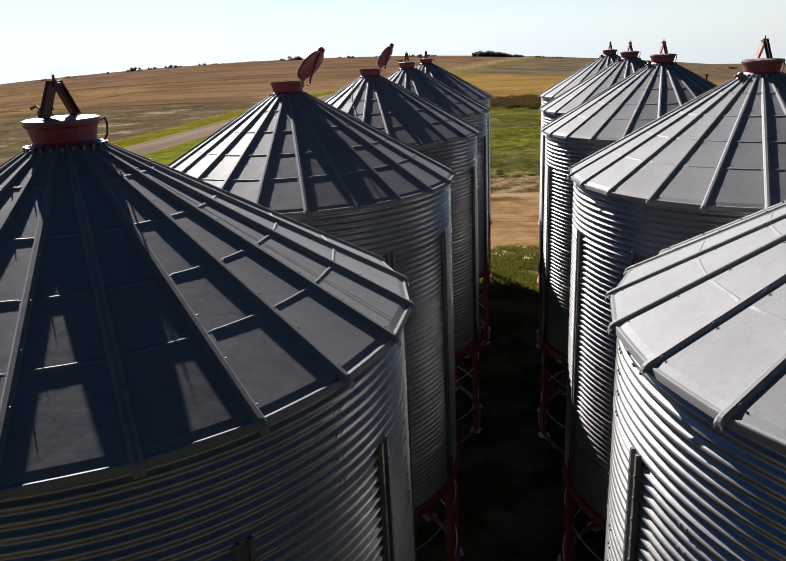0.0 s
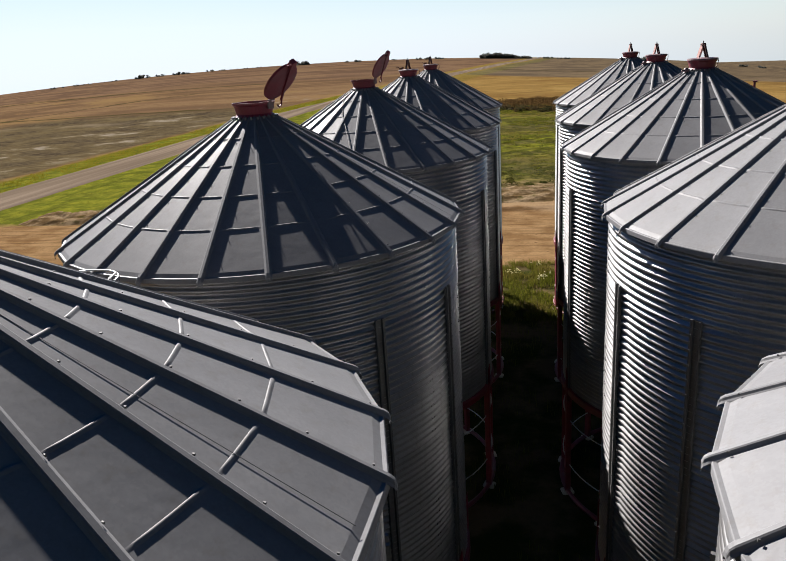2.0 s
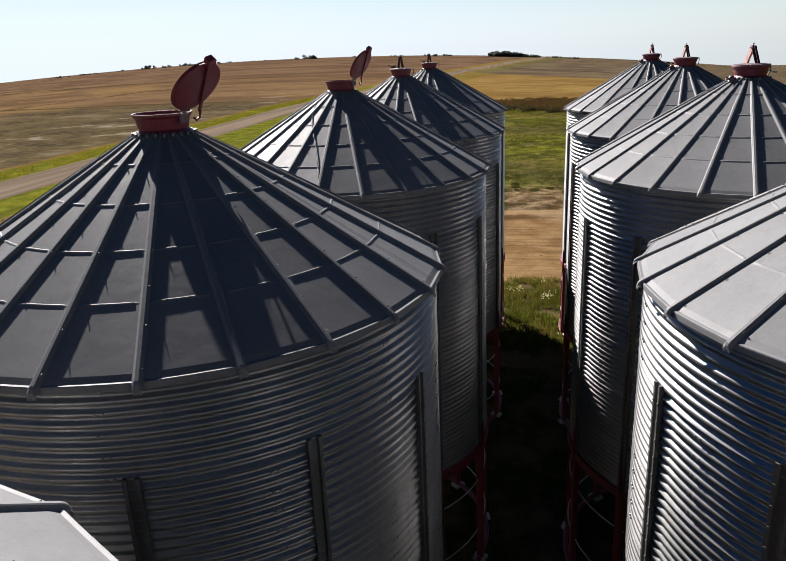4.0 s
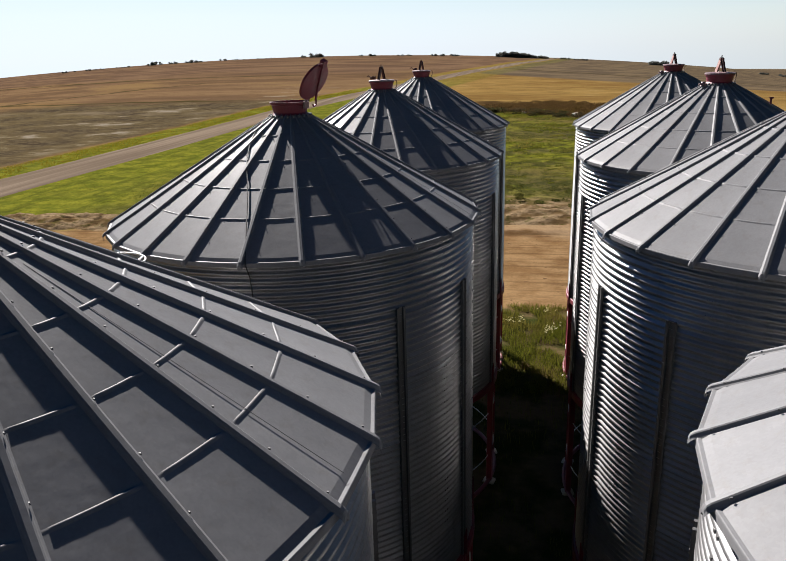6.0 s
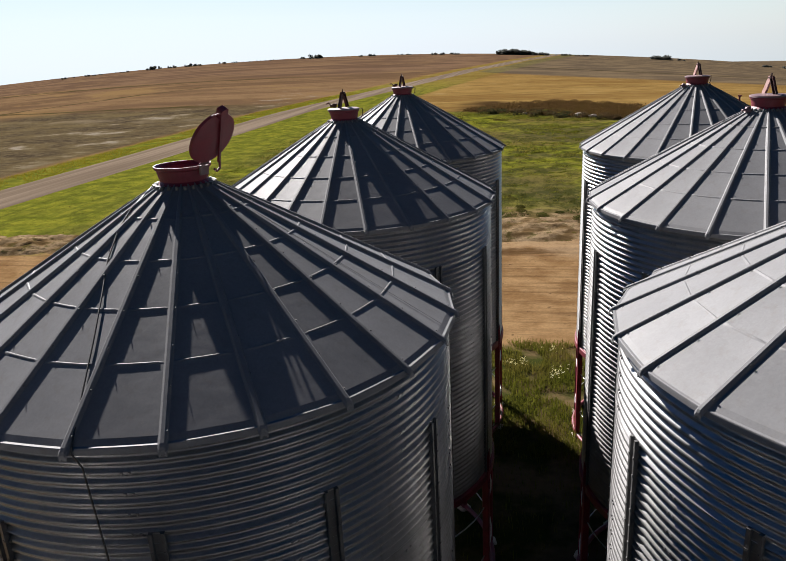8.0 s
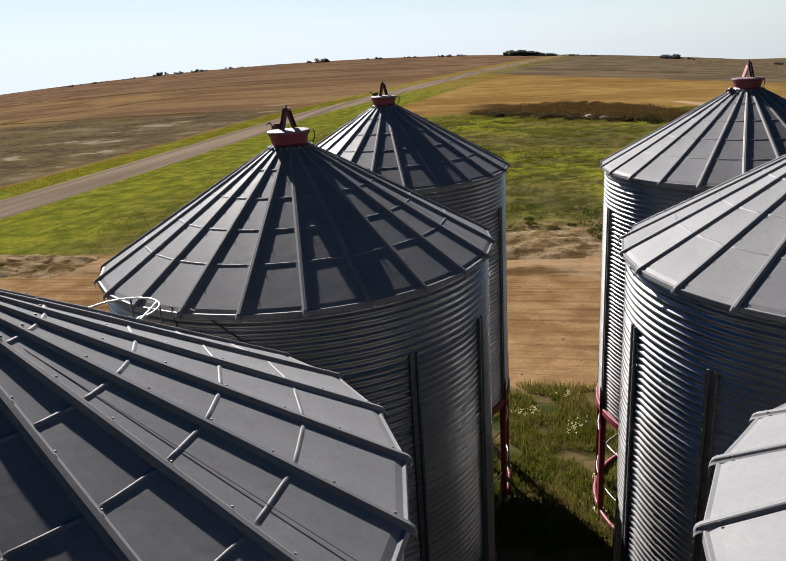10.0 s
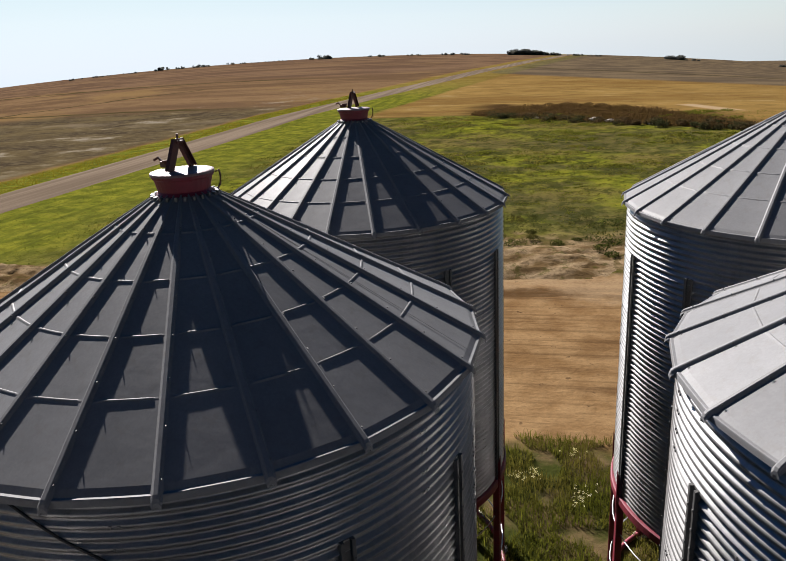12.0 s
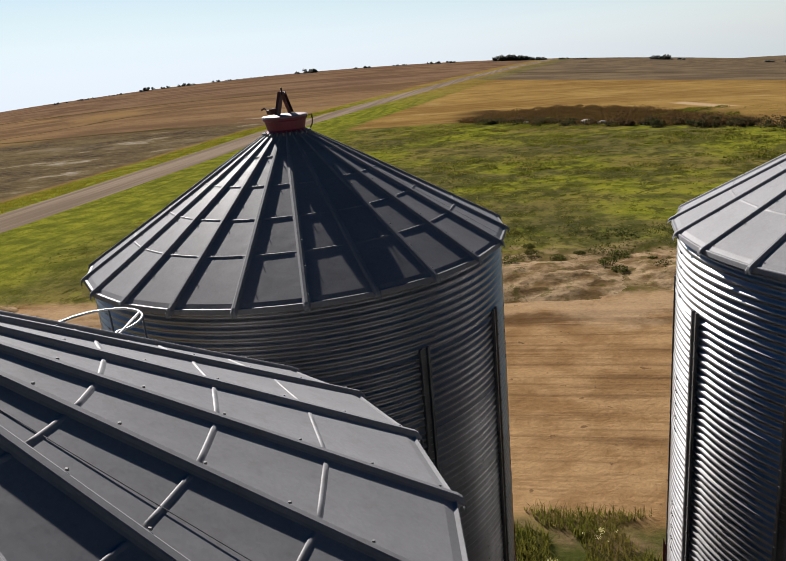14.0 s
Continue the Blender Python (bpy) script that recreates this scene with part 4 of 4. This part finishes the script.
def rock(place, size, seed):
    bm = bmesh.new()
    bmesh.ops.create_icosphere(bm, subdivisions=3, radius=1.0)
    for w in bm.verts:
        q = w.co.copy()
        w.co *= 1 + 0.35 * noise.noise(q * 1.3 + Vector((seed, 0, 0)))
        w.co.x *= size[0]
        w.co.y *= size[1]
        w.co.z = max(-0.3, w.co.z) * size[2]
    me = bpy.data.meshes.new("boulder")
    bm.to_mesh(me)
    bm.free()
    me.materials.append(ROCK)
    ob = new("boulder", me)
    ob.location = place
    tagged(ob, "pale fieldstone lying in the brush", "boulder", "stones along the brush line")


for i, (x, y, s) in enumerate([(6.4, 125.0, 1.0), (8.2, 123.2, 0.7), (-2.0, 129.5, 0.55), (-0.4, 128.8, 0.5), (13.0, 118.5, 0.55)]):
    rock((x, y, land(x, y) + 0.1), (s, 0.7 * s, 0.4 * s), i * 3.1)


# groves on the skyline: azimuth left of +y, distance, width, height
def grove(az, d, wide, high, n, seed):
    a = radians(az)
    x, y = HUB.x - d * math.sin(a), HUB.y + d * math.cos(a)
    across = Vector((math.cos(a), math.sin(a), 0))
    high *= 1.3
    s, cs, rs = Soup(), [], []
    for i in range(n):
        u = rng.uniform(-0.5, 0.5)
        h = high * (1 - 1.6 * u * u) * rng.uniform(0.65, 1.1)
        p = across * (u * wide) + Vector((rng.normal(), rng.normal(), 0)) * 1.5
        p.z = land(x + p.x, y + p.y) - land(x, y) - 0.15
        s.tube([p - Vector((0, 0, 0.8)), p + Vector((0.1, 0, h * 0.5)), p + Vector((0.2, 0.1, h * 0.6))], 0.06, 5)
        for j in range(5):
            cs.append(p + Vector((rng.normal() * high * 0.16, rng.normal() * high * 0.16, h * rng.uniform(0.02, 0.62))))
            rs.append(high * rng.uniform(0.18, 0.34))
    v, f = leaf_cloud(np.array(cs), np.array(rs), 420 * n, high * 0.075, 0.8)
    n_trunk = len(s.f)
    s.add(v, f)
    me = s.mesh("grove", BARK)
    me.materials.append(LEAF)
    me.polygons.foreach_set("material_index", [0] * n_trunk + [1] * len(f))
    ob = new("grove", me)
    ob.location = (x, y, land(x, y))
    tagged(ob, "dark clump of trees on the far skyline", "trees", "groves on the skyline", "stuff")


for i, row in enumerate([(35.3, 650, 8, 1.8, 4), (33.9, 650, 7, 1.9, 4), (32.4, 655, 26, 1.2, 9), (31.2, 650, 7, 1.7, 3), (29.3, 645, 12, 3.1, 9), (28.1, 645, 6, 2.2, 4),
                        (26.5, 640, 11, 2.7, 8), (24.2, 655, 12, 1.9, 5), (23.1, 655, 10, 1.6, 4), (21.0, 655, 30, 1.1, 9), (18.2, 650, 6, 2.3, 4), (17.2, 640, 11, 3.6, 9),
                        (13.1, 650, 13, 2.2, 7), (10.3, 655, 17, 1.7, 7), (7.1, 650, 25, 2.3, 11), (1.9, 640, 24, 5.0, 40), (0.3, 645, 20, 3.2, 18),
                        (-2.4, 655, 31, 1.9, 13), (-8.9, 640, 8, 4.6, 8), (-9.6, 645, 20, 2.0, 9), (-16.4, 645, 26, 2.2, 9), (-19.5, 650, 20, 1.6, 6)]):
    grove(*row, i)

# ---- small things ----
s = Soup()

def on_wall(deg, z, out=0.03):
    a = radians(deg)
    return (LEFT[3][0] + (WALL_R + out) * math.cos(a), LEFT[3][1] + (WALL_R + out) * math.sin(a), z)


s.tube([on_wall(256.0, 8.44), on_wall(256.9, 8.41), on_wall(257.8, 7.73), on_wall(258.6, 6.9), on_wall(259.0, 5.0)], 0.011, 5)
s.tube([on_wall(262.0, 8.42), on_wall(266.4, 8.34), on_wall(270.6, 8.19), on_wall(274.8, 8.04), on_wall(278.2, 7.94), on_wall(281.4, 7.84), on_wall(285.0, 7.735),
        on_wall(288.7, 7.63), on_wall(292.5, 7.50), on_wall(296.5, 7.34), on_wall(300.0, 7.16), on_wall(303.0, 6.9)], 0.011, 5)
tagged(new("cable", s.mesh("cable", CABLE, True)), "thin black cable hung along the bin wall", "cable")

s = Soup()


def on_roof(r, deg, up=0.012):
    a = radians(deg)
    return LEFT[2][0] + r * math.cos(a), LEFT[2][1] + r * math.sin(a), roof_z(r) + up


s.tube([on_roof(r, d) for r, d in ((0.34, 200.0), (0.60, 232.0), (0.83, 244.0), (1.18, 256.5), (1.52, 265.0), (1.95, 270.5), (2.38, 273.6), (2.72, 275.4))]
       + [(LEFT[2][0] + q * math.cos(radians(d)), LEFT[2][1] + q * math.sin(radians(d)), z) for q, d, z in ((2.82, 275.9, 8.37), (2.75, 276.3, 8.2), (2.74, 277.2, 7.4), (2.74, 278.0, 6.4), (2.74, 278.2, 4.5))], 0.008, 5)
tagged(new("cable", s.mesh("cable", CABLE, True)), "thin black cable laid over the roof and down the wall", "cable")
